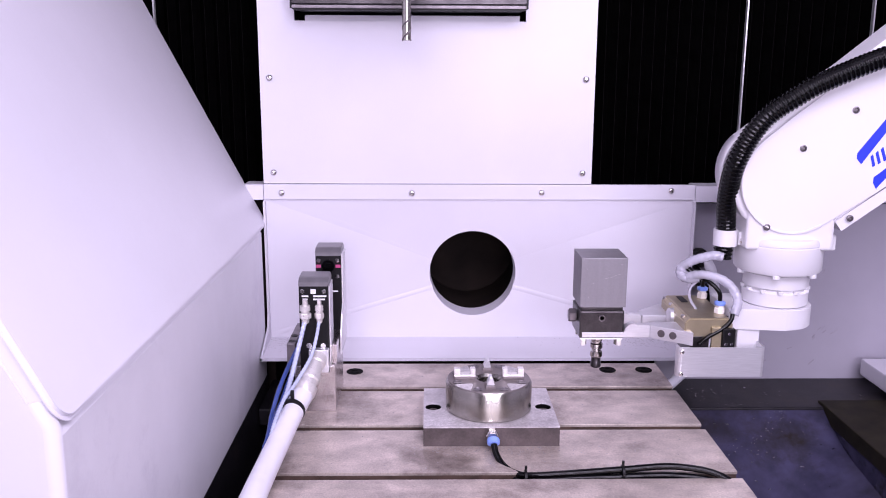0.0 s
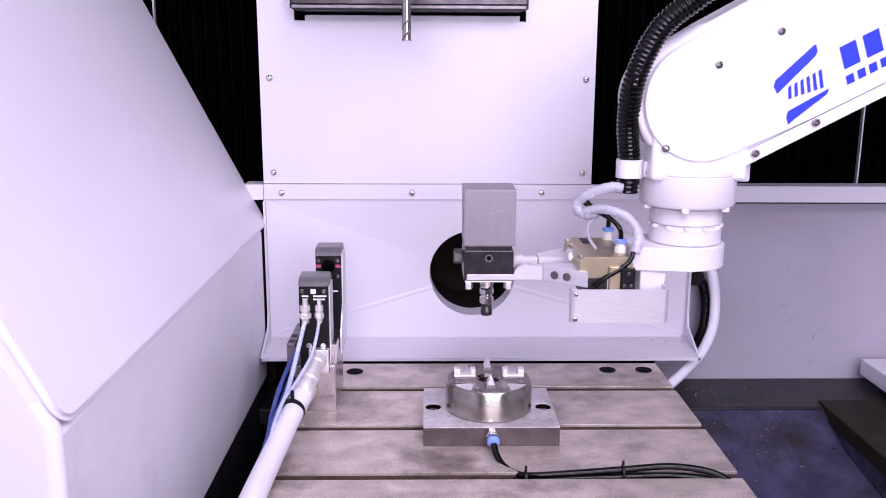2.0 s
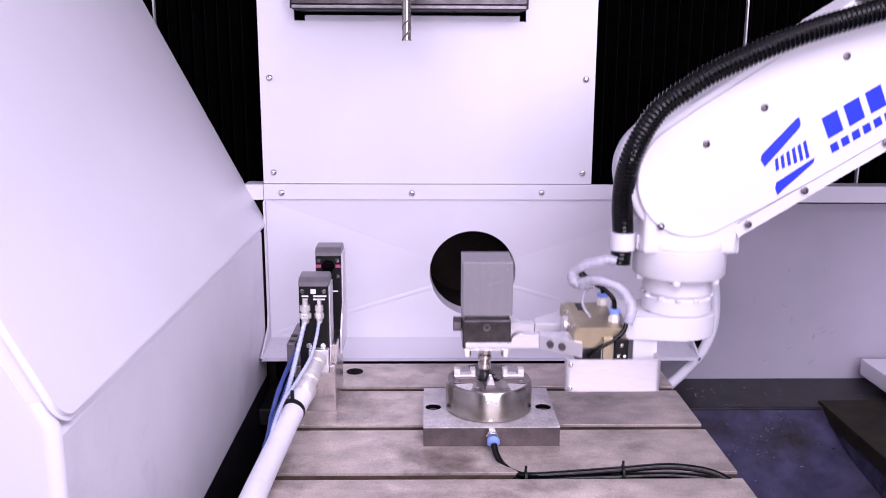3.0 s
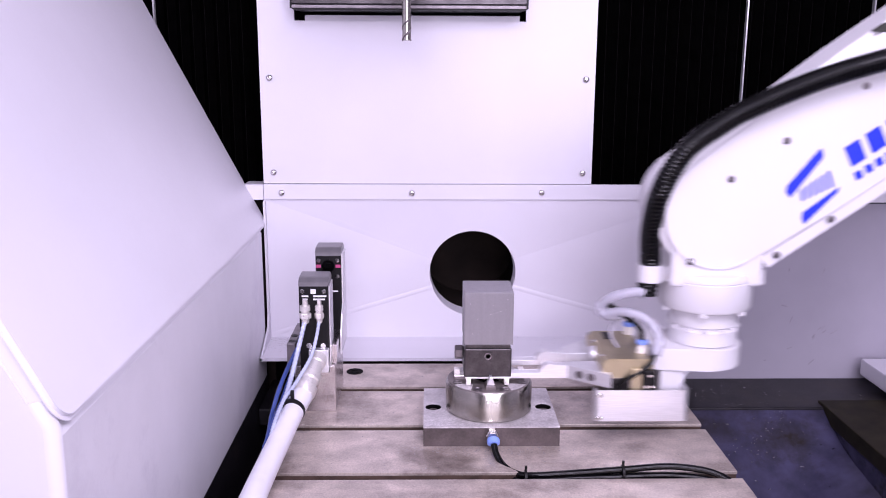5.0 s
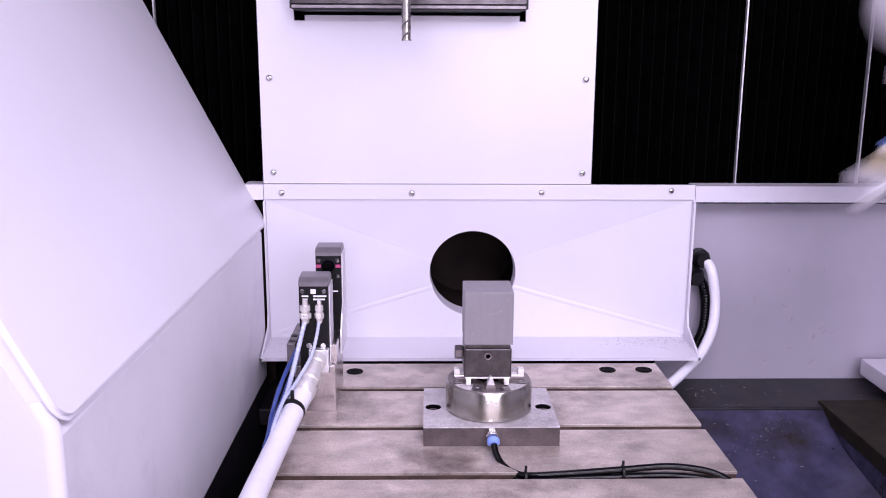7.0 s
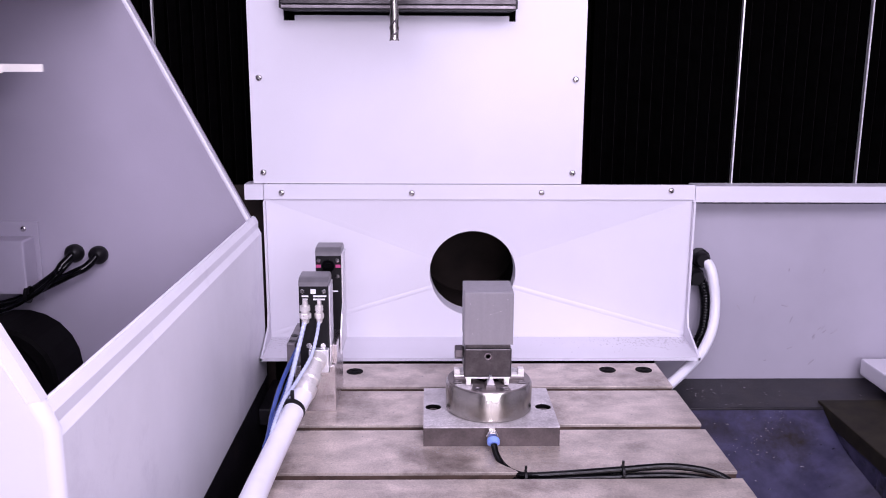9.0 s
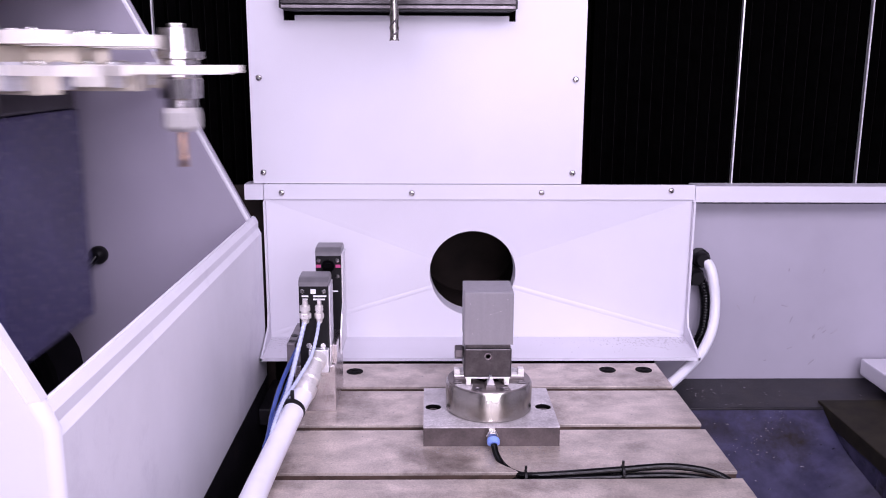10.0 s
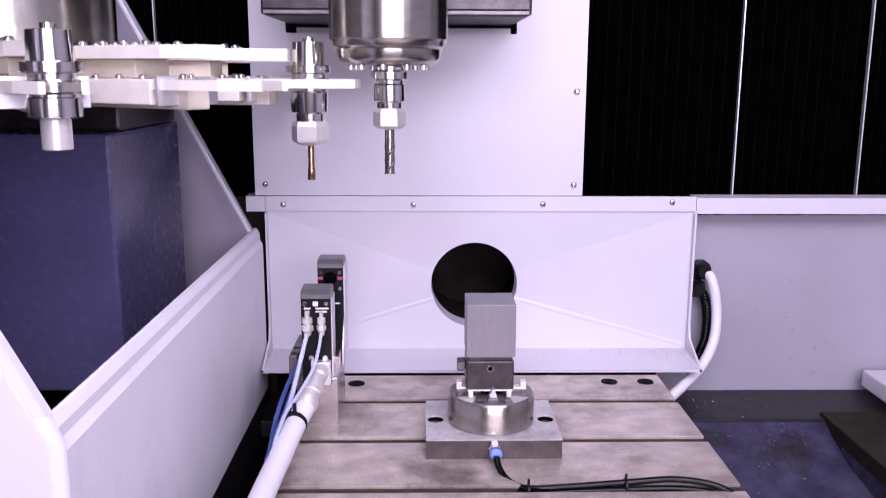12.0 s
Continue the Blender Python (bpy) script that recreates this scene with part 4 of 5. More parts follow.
def chamber_things():
    y = 1.318
    t = thing("junction_box", (-0.66, y, 0.124), "grey sheet metal box screwed inside the magazine chamber", "box")
    b = B()
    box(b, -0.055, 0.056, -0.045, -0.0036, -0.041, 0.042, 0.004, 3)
    part("box_body", b, CHAMBER_SHADE_PAINT, t)
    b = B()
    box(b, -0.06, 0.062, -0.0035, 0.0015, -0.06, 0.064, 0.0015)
    part("flange", b, CHAMBER_SHADE_PAINT, t)
    b = B()
    screw_head(b, 0.040, 0.053, -0.0035, 0.0045)
    part("screw", b, CHROME, t)
    t = thing("chamber_cable", (0, 0, 0), "black cables tied together from rubber grommets in the chamber wall", "cable")
    for x, z in ((-0.5449, 0.1386), (-0.5085, 0.1359)):
        b = B()
        turned(b, [(0.014, 0.0), (0.0145, -0.008), (0.012, -0.014), (0.006, -0.018)], "Y", (x, y, z), 20)
        part("grommet", b, BLACK, t)
        b = B()
        hose(b, [(x, y - 0.012, z), (x - 0.012, y - 0.025, z - 0.014), ((x * 2 - 0.607) / 3, y - 0.032, 0.112), (-0.604 + (x + 0.527) * 0.15, y - 0.033, 0.083), (-0.630, y - 0.034, 0.070), (-0.70, y - 0.036, 0.055)], 0.0062, 12)
        part("cable", b, GLOSS_BLACK, t)
    b = B()
    hose(b, [(-0.5449, y - 0.012, 0.134), (-0.556, y - 0.028, 0.118), (-0.580, y - 0.042, 0.094), (-0.608, y - 0.046, 0.076), (-0.640, y - 0.046, 0.062), (-0.71, y - 0.048, 0.046)], 0.0045, 12)
    part("cable", b, GLOSS_BLACK, t)
    b = B()
    turned(b, [(0.012, -0.0022), (0.0135, -0.0022), (0.0135, 0.0022), (0.012, 0.0022)], "X", (-0.606, y - 0.038, 0.082), 16)
    part("cable_tie", b, BLACK, t)
    t = thing("cable_drum", (-0.609, 1.214, -0.0205), "black faceted round drum on the chamber floor", "drum")
    b = B()
    turned(b, [(0.060, -0.040), (0.066, -0.046), (0.080, -0.046), (0.084, -0.040), (0.085, 0.046), (0.060, 0.046)], "Y", (0, 0, 0), 22)
    for f in b.faces:
        f.smooth = False
    part("rim", b, RUBBER, t)
    b = B()
    turned(b, [(0.010, -0.030), (0.059, -0.028), (0.059, 0.030), (0.010, 0.032)], "Y", (0, 0, 0), 22)
    part("disc", b, RUBBER, t)


chamber_things()


def carousel():
    """Origin: tip of the cutter that waits for the spindle."""
    t = thing("tool_carousel", (0, 0, 0), "steel tool carousel with cream gripper fingers and tool holders", "tool magazine")
    cx, cy, R = -0.334, 0.033, 0.3356

    def holder(m, long):
        b = B()
        if long:
            turned(b, [(0.0036, 0.0), (0.0042, 0.001), (0.0042, 0.012), (0.0034, 0.014), (0.0034, 0.042)], n=14, m=m)
            part("cutter", b, COPPER, t, "copper-coated cutter")
            b = B()
            turned(b, [(0.014, 0.038), (0.0195, 0.0415), (0.0205, 0.044), (0.0205, 0.058), (0.018, 0.063)], n=6, m=m)
            part("collet_nut", b, NICKEL, t)
            low = [(0.0145, 0.062), (0.0145, 0.071), (0.0195, 0.073), (0.0205, 0.093)]
        else:
            b = B()
            turned(b, [(0.0095, 0.054), (0.0115, 0.055), (0.0115, 0.078), (0.013, 0.079)], n=28, m=m)
            part("cutter_body", b, NICKEL, t)
            low = [(0.014, 0.078), (0.0205, 0.080), (0.0205, 0.094)]
        b = B()
        turned(b, low + [(0.0185, 0.095), (0.0185, 0.097), (0.0235, 0.099), (0.0235, 0.106), (0.0185, 0.108), (0.0185, 0.112), (0.0235, 0.114), (0.0235, 0.121), (0.0180, 0.122), (0.0165, 0.145), (0.006, 0.146), (0.006, 0.150)], n=28, m=m)
        part("tool_holder", b, CHROME, t)

    for i, a in enumerate((-5.6, -59.2, -32.4, 21.2, 48.0, -86.0, 74.8)):
        m = pose(cx, cy, 0, 0, 0, a)
        if i < 2:
            holder(m @ pose(R, 0, 0), i == 0)
        for s in (-1, 1):
            b = B()
            slab(b, [(R - 0.150, s * 0.016), (R - 0.04, s * 0.020), (R - 0.012, s * 0.0235), (R + 0.012, s * 0.0215), (R + 0.050, s * 0.012), (R + 0.052, s * 0.017), (R + 0.014, s * 0.030), (R - 0.03, s * 0.033), (R - 0.150, s * 0.030)], 0.098, 0.107, axis="Z", m=m)
            part("finger", b, CREAM, t)
            b = B()
            box(b, R - 0.200, R - 0.066, min(s * 0.014, s * 0.034), max(s * 0.014, s * 0.034), 0.0845, 0.1075, 0.0012, m=m)
            part("finger_block", b, CREAM, t)
            for k in range(4):
                b = B()
                turned(b, [(0.0040, 0.107), (0.0040, 0.1105), (0.0022, 0.1120)], at=(R - 0.185 + 0.033 * k, s * 0.024, 0), n=10, m=m)
                part("block_screw", b, CHROME, t)
            b = B()
            box(b, R - 0.057, R - 0.053, min(s * 0.012, s * 0.036), max(s * 0.012, s * 0.036), 0.0840, 0.1100, 0.0006, m=m)
            part("end_plate", b, ALU, t)
        b = B()
        box(b, R - 0.225, R - 0.040, -0.013, 0.013, 0.0800, 0.0980, 0.0015, m=m)
        part("arm", b, TAN, t)
        b = B()
        slab(b, [(R - 0.235, -0.034), (R - 0.060, -0.026), (R - 0.020, -0.012), (R - 0.020, 0.012), (R - 0.060, 0.026), (R - 0.235, 0.034)], 0.126, 0.138, axis="Z", m=m)
        part("upper_plate", b, CREAM, t)
        for k in range(5):
            for s in (-1, 1):
                b = B()
                turned(b, [(0.0045, 0.138), (0.0045, 0.1415), (0.0025, 0.1430)], at=(R - 0.205 + 0.030 * k, s * 0.019, 0), n=10, m=m)
                part("plate_screw", b, CHROME, t)
        b = B()
        box(b, R - 0.235, R - 0.10, -0.020, 0.020, 0.1082, 0.1258, 0.0015, m=m)
        part("spacer", b, TAN, t)
    b = B()
    turned(b, [(0.120, 0.078), (0.150, 0.080), (0.150, 0.124), (0.146, 0.1395), (0.116, 0.1405), (0.118, 0.1430), (0.118, 0.215)], at=(cx, cy, 0), n=56)
    part("hub", b, STEEL, t)
    b = B()
    box(b, -0.60, -0.2229, 0.021, 0.289, -0.2490, 0.0470, 0.004)
    part("drive_case", b, NAVY, t, "navy blue drive case")
    b = B()
    box(b, -0.598, -0.2249, 0.065, 0.285, 0.0475, 0.0775, 0.004)
    part("case_top", b, BLACK_STEEL, t)
    return t


CAROUSEL = carousel()


# ---- workpiece and robot ----
def workpiece():
    t = thing("workpiece_holder", (0, 0, 0), "grey steel block clamped on a black pallet holder", "workpiece")
    # origin: axis of the holder at the bottom of the block
    b = B()
    box(b, -0.0278, 0.0288, -0.027, 0.029, -0.0008, 0.0615, 0.0007)
    block = part("steel_block", b, BLOCK, t, "milled grey steel block")
    rnd = random.Random(8)
    for x, z, l, a in ((0.004, 0.036, 0.0022, -14), (0.009, 0.0375, 0.0016, -12), (0.0135, 0.039, 0.0024, -16), (0.019, 0.041, 0.0013, -10), (0.006, 0.046, 0.0012, 20), (-0.018, 0.012, 0.0011, 60), (-0.012, 0.030, 0.0009, -40), (-0.021, 0.048, 0.0010, 75), (0.022, 0.053, 0.0012, -8)):
        b = B()
        box(b, -l, l, -0.00008, 0.0001, -0.00018, 0.00018, m=pose(x, -0.0271, z, 0, a + rnd.uniform(-4, 4), 0))
        part("scratch", b, CHIP, block, "bright scratch")
    b = B()
    box(b, -0.0255, 0.0255, -0.026, 0.026, -0.0055, -0.0010, 0.0006)
    part("collar", b, BLACK_STEEL, t)
    b = B()
    box(b, -0.0275, 0.0275, -0.0275, 0.0275, -0.040, -0.0056, 0.0016)
    part("holder_body", b, BLACK_STEEL, t)
    b = B()
    turned(b, [(0.0078, 0.0), (0.0086, 0.0012), (0.0086, 0.009), (0.0070, 0.010)], "X", (-0.0378, -0.004, -0.017), 6)
    part("clamp_screw", b, DARK_STEEL, t)
    b = B()
    turned(b, [(0.0042, 0.0), (0.0042, -0.0006), (0.0028, -0.0006), (0.0020, 0.0010)], "Y", (0.0, -0.0275, -0.0145), 16)
    part("socket_screw", b, DARK_STEEL, t)
    for sx in (-1, 1):
        for sy in (-1, 1):
            b = B()
            rod(b, 0.0034, -0.0500, -0.0400, at=(sx * 0.0205, sy * 0.0205, 0), n=14)
            part("foot", b, STEEL, t)
    b = B()
    box(b, -0.0262, 0.0262, -0.0282, -0.0240, -0.0416, -0.0402, 0.0004)
    for x in (-0.0222, 0.0222):
        box(b, x - 0.0030, x + 0.0030, -0.0280, -0.0240, -0.0500, -0.0417, 0.0012)
    part("front_bracket", b, NICKEL, t, "pale plated bracket under the holder")
    b = B()
    turned(b, [(0.0065, -0.0735), (0.0078, -0.0720), (0.0078, -0.0660), (0.0058, -0.0650), (0.0058, -0.0630), (0.0080, -0.0610), (0.0080, -0.0560), (0.0066, -0.0545), (0.0066, -0.0520), (0.0078, -0.0500), (0.0078, -0.0400)], n=24)
    stud = part("pull_stud", b, CHROME, t)
    b = B()
    turned(b, [(0.0058, -0.0870), (0.0066, -0.0860), (0.0066, -0.0800), (0.0060, -0.0790), (0.0060, -0.0736)], n=20)
    part("stud_tip", b, BLACK_STEEL, stud)
    return t


WORK = workpiece()


def robot():
    t = thing("robot_arm", (0, 0, 0), "white industrial robot arm with gripper, black corrugated hose and blue print", "robot")
    # gripper jaws: a thin tip that enters the holder, a hollow step up, and an angled block
    side = [(-0.024, -0.0440), (0.060, -0.0440), (0.060, -0.0280), (0.044, -0.0280), (0.0415, -0.0262), (0.0400, -0.0262)] + [(0.0400 - 0.0120 * math.sin(k * math.pi / 16), -0.0262 - 0.0110 * (1 - math.cos(k * math.pi / 16))) for k in range(1, 9)] + [(-0.024, -0.0372)]
    wedge = [(0.0602, -0.0140), (0.104, -0.0140), (0.104, -0.0610), (0.0602, -0.0290)]
    for s in (-1, 1):
        b = B()
        slab(b, side, min(s * 0.0165, s * 0.0280), max(s * 0.0165, s * 0.0280))
        slab(b, [(x, -s * y * (1.25 if s > 0 and y < -0.02 else 1.0)) for x, y in wedge], -0.0442, -0.0277, axis="Z")
        bmesh.ops.recalc_face_normals(b, faces=b.faces)
        bmesh.ops.bevel(b, geom=[e for e in b.edges if e.calc_length() > 0.008], offset=0.0006, segments=1, affect="EDGES")
        bmesh.ops.translate(b, verts=b.verts, vec=(0, 0, 0.0022))
        jaw = part("jaw", b, ALU, t)
        if s < 0:
            for x, y in ((0.0715, -0.0378), (0.0835, -0.0465)):
                b = B()
                turned(b, [(0.0046, 0.0), (0.0046, -0.0010), (0.0032, -0.0010), (0.0030, 0.0002)], "Y", (0, 0, 0), 16, pose(x, y, -0.0335, 0, 0, -36.1))
                part("bolt_hole", b, DARK_STEEL, jaw)
    # gripper body, long across the jaws
    b = B()
    slab(b, [(0.0955, -0.0330), (0.154, -0.0330), (0.154, -0.0165), (0.149, -0.0100), (0.101, -0.0100), (0.0955, -0.0150)], -0.0525, 0.0550)
    bmesh.ops.bevel(b, geom=b.edges[:], offset=0.0012, segments=2, affect="EDGES")
    part("gripper_body", b, GOLD, t, "tan anodised gripper body")
    b = B()
    rod(b, 0.0110, -0.0085, 0.0, "X", (0.0990, 0.004, -0.024), 24)
    part("side_boss", b, ALU, t)
    b = B()
    box(b, 0.112, 0.120, 0.020, 0.046, -0.0099, -0.0090)
    part("name_strip", b, BLACK, t, "black strip with pale print")
    for x, y in ((0.0985, -0.034), (0.0985, 0.020), (0.0985, 0.050), (0.151, -0.034)):
        b = B()
        turned(b, [(0.0032, -0.0135), (0.0032, -0.0110), (0.0018, -0.0110)], "Z", (x, y, 0.0), 12)
        part("body_screw", b, CHROME, t)
    for x, y in ((0.1453, 0.0432), (0.1450, -0.0270)):
        b = B()
        turned(b, [(0.0066, -0.0105), (0.0066, -0.0040), (0.0052, -0.0035), (0.0052, 0.0000)], "Z", (x, y, 0), 6)
        fit = part("elbow_fitting", b, CREAM, t, "brass fitting")
        b = B()
        turned(b, [(0.0064, 0.0002), (0.0068, 0.0010), (0.0068, 0.0040), (0.0045, 0.0050)], "Z", (x, y, 0), 18)
        part("release_ring", b, BLUE_RING, fit)
    for pts in ([(0.1453, 0.0432, 0.004), (0.143, 0.036, 0.018), (0.132, 0.018, 0.027), (0.118, 0.002, 0.035), (0.107, -0.008, 0.045)],
                [(0.1450, -0.0270, 0.004), (0.143, -0.028, 0.016), (0.134, -0.024, 0.026), (0.121, -0.018, 0.033), (0.108, -0.012, 0.041), (0.102, -0.010, 0.050)],
                [(0.112, -0.056, -0.042), (0.122, -0.056, -0.033), (0.138, -0.056, -0.023), (0.150, -0.054, -0.013), (0.155, -0.048, 0.000)]):
        b = B()
        hose(b, pts, 0.0027, 10)
        part("signal_cable", b, GLOSS_BLACK, t)
    for pts, r in (([(0.155, -0.050, -0.006), (0.160, -0.046, 0.008), (0.157, -0.040, 0.021), (0.146, -0.033, 0.032), (0.130, -0.026, 0.037), (0.116, -0.019, 0.036), (0.106, -0.014, 0.032)], 0.0058),
                   ([(0.144, -0.028, 0.060), (0.134, -0.026, 0.062), (0.120, -0.022, 0.058), (0.108, -0.016, 0.052), (0.099, -0.012, 0.043), (0.099, -0.012, 0.034), (0.108, -0.014, 0.030), (0.120, -0.018, 0.032)], 0.0060)):
        b = B()
        hose(b, pts, r, 12, ribs=0.012, depth=0.0005)
        part("spiral_wrap", b, TAPE, t, "clear spiral wrap round the lines")
    b = B()
    hose(b, [(0.121, -0.010, -0.010), (0.112, -0.012, 0.004), (0.111, -0.014, 0.018), (0.118, -0.018, 0.028)], 0.0018, 8)
    part("thin_line", b, TAPE, t)
    b = B()
    box(b, 0.140, 0.155, -0.0600, -0.0530, -0.050, -0.021, 0.001)
    valve = part("valve_block", b, BLACK, t)
    for x, z in ((0.1475, -0.027), (0.1440, -0.040), (0.1510, -0.040)):
        b = B()
        rod(b, 0.0019, -0.001, 0.0, "Y", (x, -0.0601, z), 10)
        part("valve_screw", b, CHROME, valve)
    b = B()
    box(b, 0.104, 0.127, -0.050, 0.045, -0.060, -0.0332, 0.001)
    part("lower_block", b, BLACK_STEEL, t)
    b = B()
    box(b, 0.1275, 0.1393, -0.0575, -0.0528, -0.060, -0.0200, 0.0008)
    part("tan_foot", b, GOLD, t)
    # tray under the gripper: one bent strip with rounded corners, and its bottom
    def bent(grow):
        r = 0.0055 - grow
        x0, x1, y = 0.0862 + grow, 0.1925 - grow, -0.0625 + grow
        left = [(x0 + r - r * math.sin(k * math.pi / 12), y + r - r * math.cos(k * math.pi / 12)) for k in range(6, -1, -1)]
        right = [(x1 - r + r * math.sin(k * math.pi / 12), y + r - r * math.cos(k * math.pi / 12)) for k in range(7)]
        return [(x0, -0.052)] + left + right + [(x1, 0.004)]
    b = B()
    slab(b, bent(0.0) + bent(0.0017)[::-1], -0.0805, -0.0435, axis="Z")
    tray = part("cover_tray", b, ALU, t, "brushed aluminium cover tray")
    b = B()
    slab(b, bent(0.0019), -0.0803, -0.0790, axis="Z")
    part("tray_bottom", b, ALU, tray)
    for z in (-0.0490, -0.0765):
        b = B()
        screw_head(b, 0.0912, z, -0.0625, 0.0028, 0.0018)
        part("screw", b, CHROME, tray)
    # adapter and flange
    b = B()
    outline = [(0.1545, -0.037), (0.2227, -0.044)] + [(0.2227 + 0.044 * math.cos(a), 0.044 * math.sin(a)) for a in [(-90 + 180 * i / 28) * math.pi / 180 for i in range(29)]] + [(0.1545, 0.037)]
    slab(b, outline, -0.0285, -0.0025, axis="Z")
    bmesh.ops.bevel(b, geom=[e for e in b.edges if abs(e.verts[0].co.z - e.verts[1].co.z) < 1e-6], offset=0.0012, segments=2, affect="EDGES")
    part("adapter_plate", b, ARM_PAINT, t)
    b = B()
    box(b, 0.166, 0.194, -0.036, 0.034, -0.066, -0.0287, 0.002)
    part("adapter_block", b, ARM_PAINT, t)
    b = B()
    turned(b, [(0.037, -0.0023), (0.0395, -0.001), (0.0395, 0.015), (0.037, 0.0165), (0.037, 0.0195), (0.0395, 0.021), (0.0395, 0.037), (0.037, 0.0385)], at=(0.2227, 0, 0), n=48)
    flange = part("flange", b, ARM_PAINT, t)
    for i in range(12):
        a = i * math.pi / 6 + 0.3
        b = B()
        rod(b, 0.0035, 0.0152, 0.0195, at=(0.2227 + 0.0385 * math.cos(a), 0.0385 * math.sin(a), 0), n=10)
        part("flange_bolt", b, ARM_PAINT, flange)
    # wrist housing: origin on the flange axis, it turns with the forearm
    b = B()
    turned(b, [(0.046, 0.0395), (0.0505, 0.0410), (0.0525, 0.0440), (0.0525, 0.0740), (0.0517, 0.0746), (0.0517, 0.0754), (0.0525, 0.0760), (0.0525, 0.0800), (0.0505, 0.0840), (0.0385, 0.0850), (0.0375, 0.150)], n=56)
    wrist = part("wrist", b, ARM_PAINT, t)
    b = B()
    box(b, -0.0520, 0.0520, -0.0380, 0.0385, 0.0700, 0.1250, 0.006, 4)
    part("neck", b, ARM_PAINT, wrist)
    b = B()
    box(b, 0.035, 0.0648, -0.014, 0.014, 0.066, 0.086, 0.003)
    part("wrist_ear", b, ARM_PAINT, wrist)
    for i in range(6):
        a = i * math.pi / 3 + 0.2
        b = B()
        rod(b, 0.0048, 0.0365, 0.0415, at=(0.0475 * math.cos(a), 0.0475 * math.sin(a), 0), n=10)
        part("wrist_bolt", b, ARM_PAINT, wrist)
    b = B()
    turned(b, [(0.0128, 0.0705), (0.0145, 0.0705), (0.0145, 0.0905), (0.0128, 0.0905)], at=(-0.0684, -0.008, 0), n=24)
    box(b, -0.0548, -0.0400, -0.018, -0.002, 0.072, 0.089, 0.0015)
    part("hose_clamp", b, ARM_PAINT, wrist)
    b = B()
    turned(b, [(0.0050, 0.0), (0.0050, -0.003), (0.0032, -0.0042), (0.0022, -0.0020)], "Y", (-0.0485, -0.0182, 0.0785), 14)
    part("clamp_screw", b, CHROME, wrist)
    # the hose starts at the clamp and lies loosely along the forearm
    b = B()
    hose(b, [(-0.002, 0.002, -0.026), (0, 0, 0.006), (-0.005, -0.014, 0.051), (-0.003, -0.036, 0.098), (0.019, -0.048, 0.146), (0.054, -0.051, 0.174), (0.087, -0.052, 0.193), (0.164, -0.053, 0.225), (0.262, -0.054, 0.253), (0.364, -0.054, 0.279), (0.484, -0.054, 0.306)], 0.0122, 16, ribs=0.0050, depth=0.0013)
    line = part("corrugated_hose", b, GLOSS_BLACK, t, "black corrugated protective hose")

    # forearm: origin at the wrist joint, along +x
    fa = new("forearm")
    fa.parent = t
    fa.empty_display_size = 0.02
    L = 0.62
    outline = [(0.070 * math.cos(a), 0.070 * math.sin(a)) for a in [(100 + 165 * i / 22) * math.pi / 180 for i in range(23)]]
    b = B()
    slab(b, outline + [(0.10, -0.0745), (L, -0.076), (L, 0.086), (0.20, 0.0790), (0.13, 0.0755), (0.035, 0.0725)], -0.0400, 0.050)
    es = [e for e in b.edges if abs(e.verts[0].co.y - e.verts[1].co.y) < 1e-6]
    near = [e for e in es if e.verts[0].co.y < 0]
    far = [e for e in es if e.verts[0].co.y > 0]
    bmesh.ops.bevel(b, geom=near, offset=0.007, segments=4, affect="EDGES")
    bmesh.ops.bevel(b, geom=[e for e in b.edges if all(abs(v.co.y - 0.050) < 1e-6 for v in e.verts)], offset=0.026, segments=5, affect="EDGES")
    for f in b.faces:
        f.smooth = f.calc_area() < 0.0035
    part("shell", b, ARM_PAINT, fa)
    b = B()
    slab(b, [(0.064 * math.cos(a), 0.064 * math.sin(a)) for a in [(98 + 168 * i / 22) * math.pi / 180 for i in range(23)]] + [(0.10, -0.064), (0.22, -0.050), (0.22, 0.056), (0.10, 0.0650)], 0.0405, 0.090)
    bmesh.ops.bevel(b, geom=[e for e in b.edges if all(abs(v.co.y - 0.090) < 1e-6 for v in e.verts)], offset=0.010, segments=4, affect="EDGES")
    for f in b.faces:
        f.smooth = f.calc_area() < 0.0035
    part("motor_cover", b, ARM_PAINT, fa)
    # raised rim along the lower edge and round the joint
    b = B()
    slab(b, [(0.012, -0.0828), (L, -0.0790), (L, -0.0700), (0.012, -0.0690)], -0.0375, 0.046)
    part("lower_rim", b, ARM_PAINT, fa)
    b = B()
    ring = [(96 + 170 * i / 30) * math.pi / 180 for i in range(31)]
    slab(b, [(0.0625 * math.cos(a), 0.0625 * math.sin(a)) for a in ring] + [(0.0605 * math.cos(a), 0.0605 * math.sin(a)) for a in ring[::-1]], -0.0412, -0.0396)
    part("joint_rim", b, ARM_PAINT, fa)
    for x, z in ((0.0231, 0.0309), (0.0933, 0.0328), (0.1913, 0.0355), (-0.0600, -0.0225), (0.0224, -0.0700), (0.0915, -0.0690), (0.1897, -0.0680), (0.30, -0.068), (0.30, 0.037)):
        b = B()
        turned(b, [(0.0040, 0.0), (0.0040, -0.0014), (0.0026, -0.0018), (0.0018, -0.0004)], "Y", (x * 1.02 + 0.0046, -0.0400, z * 1.02 - 0.003), 16)
        part("cover_screw", b, DARK_STEEL, fa)
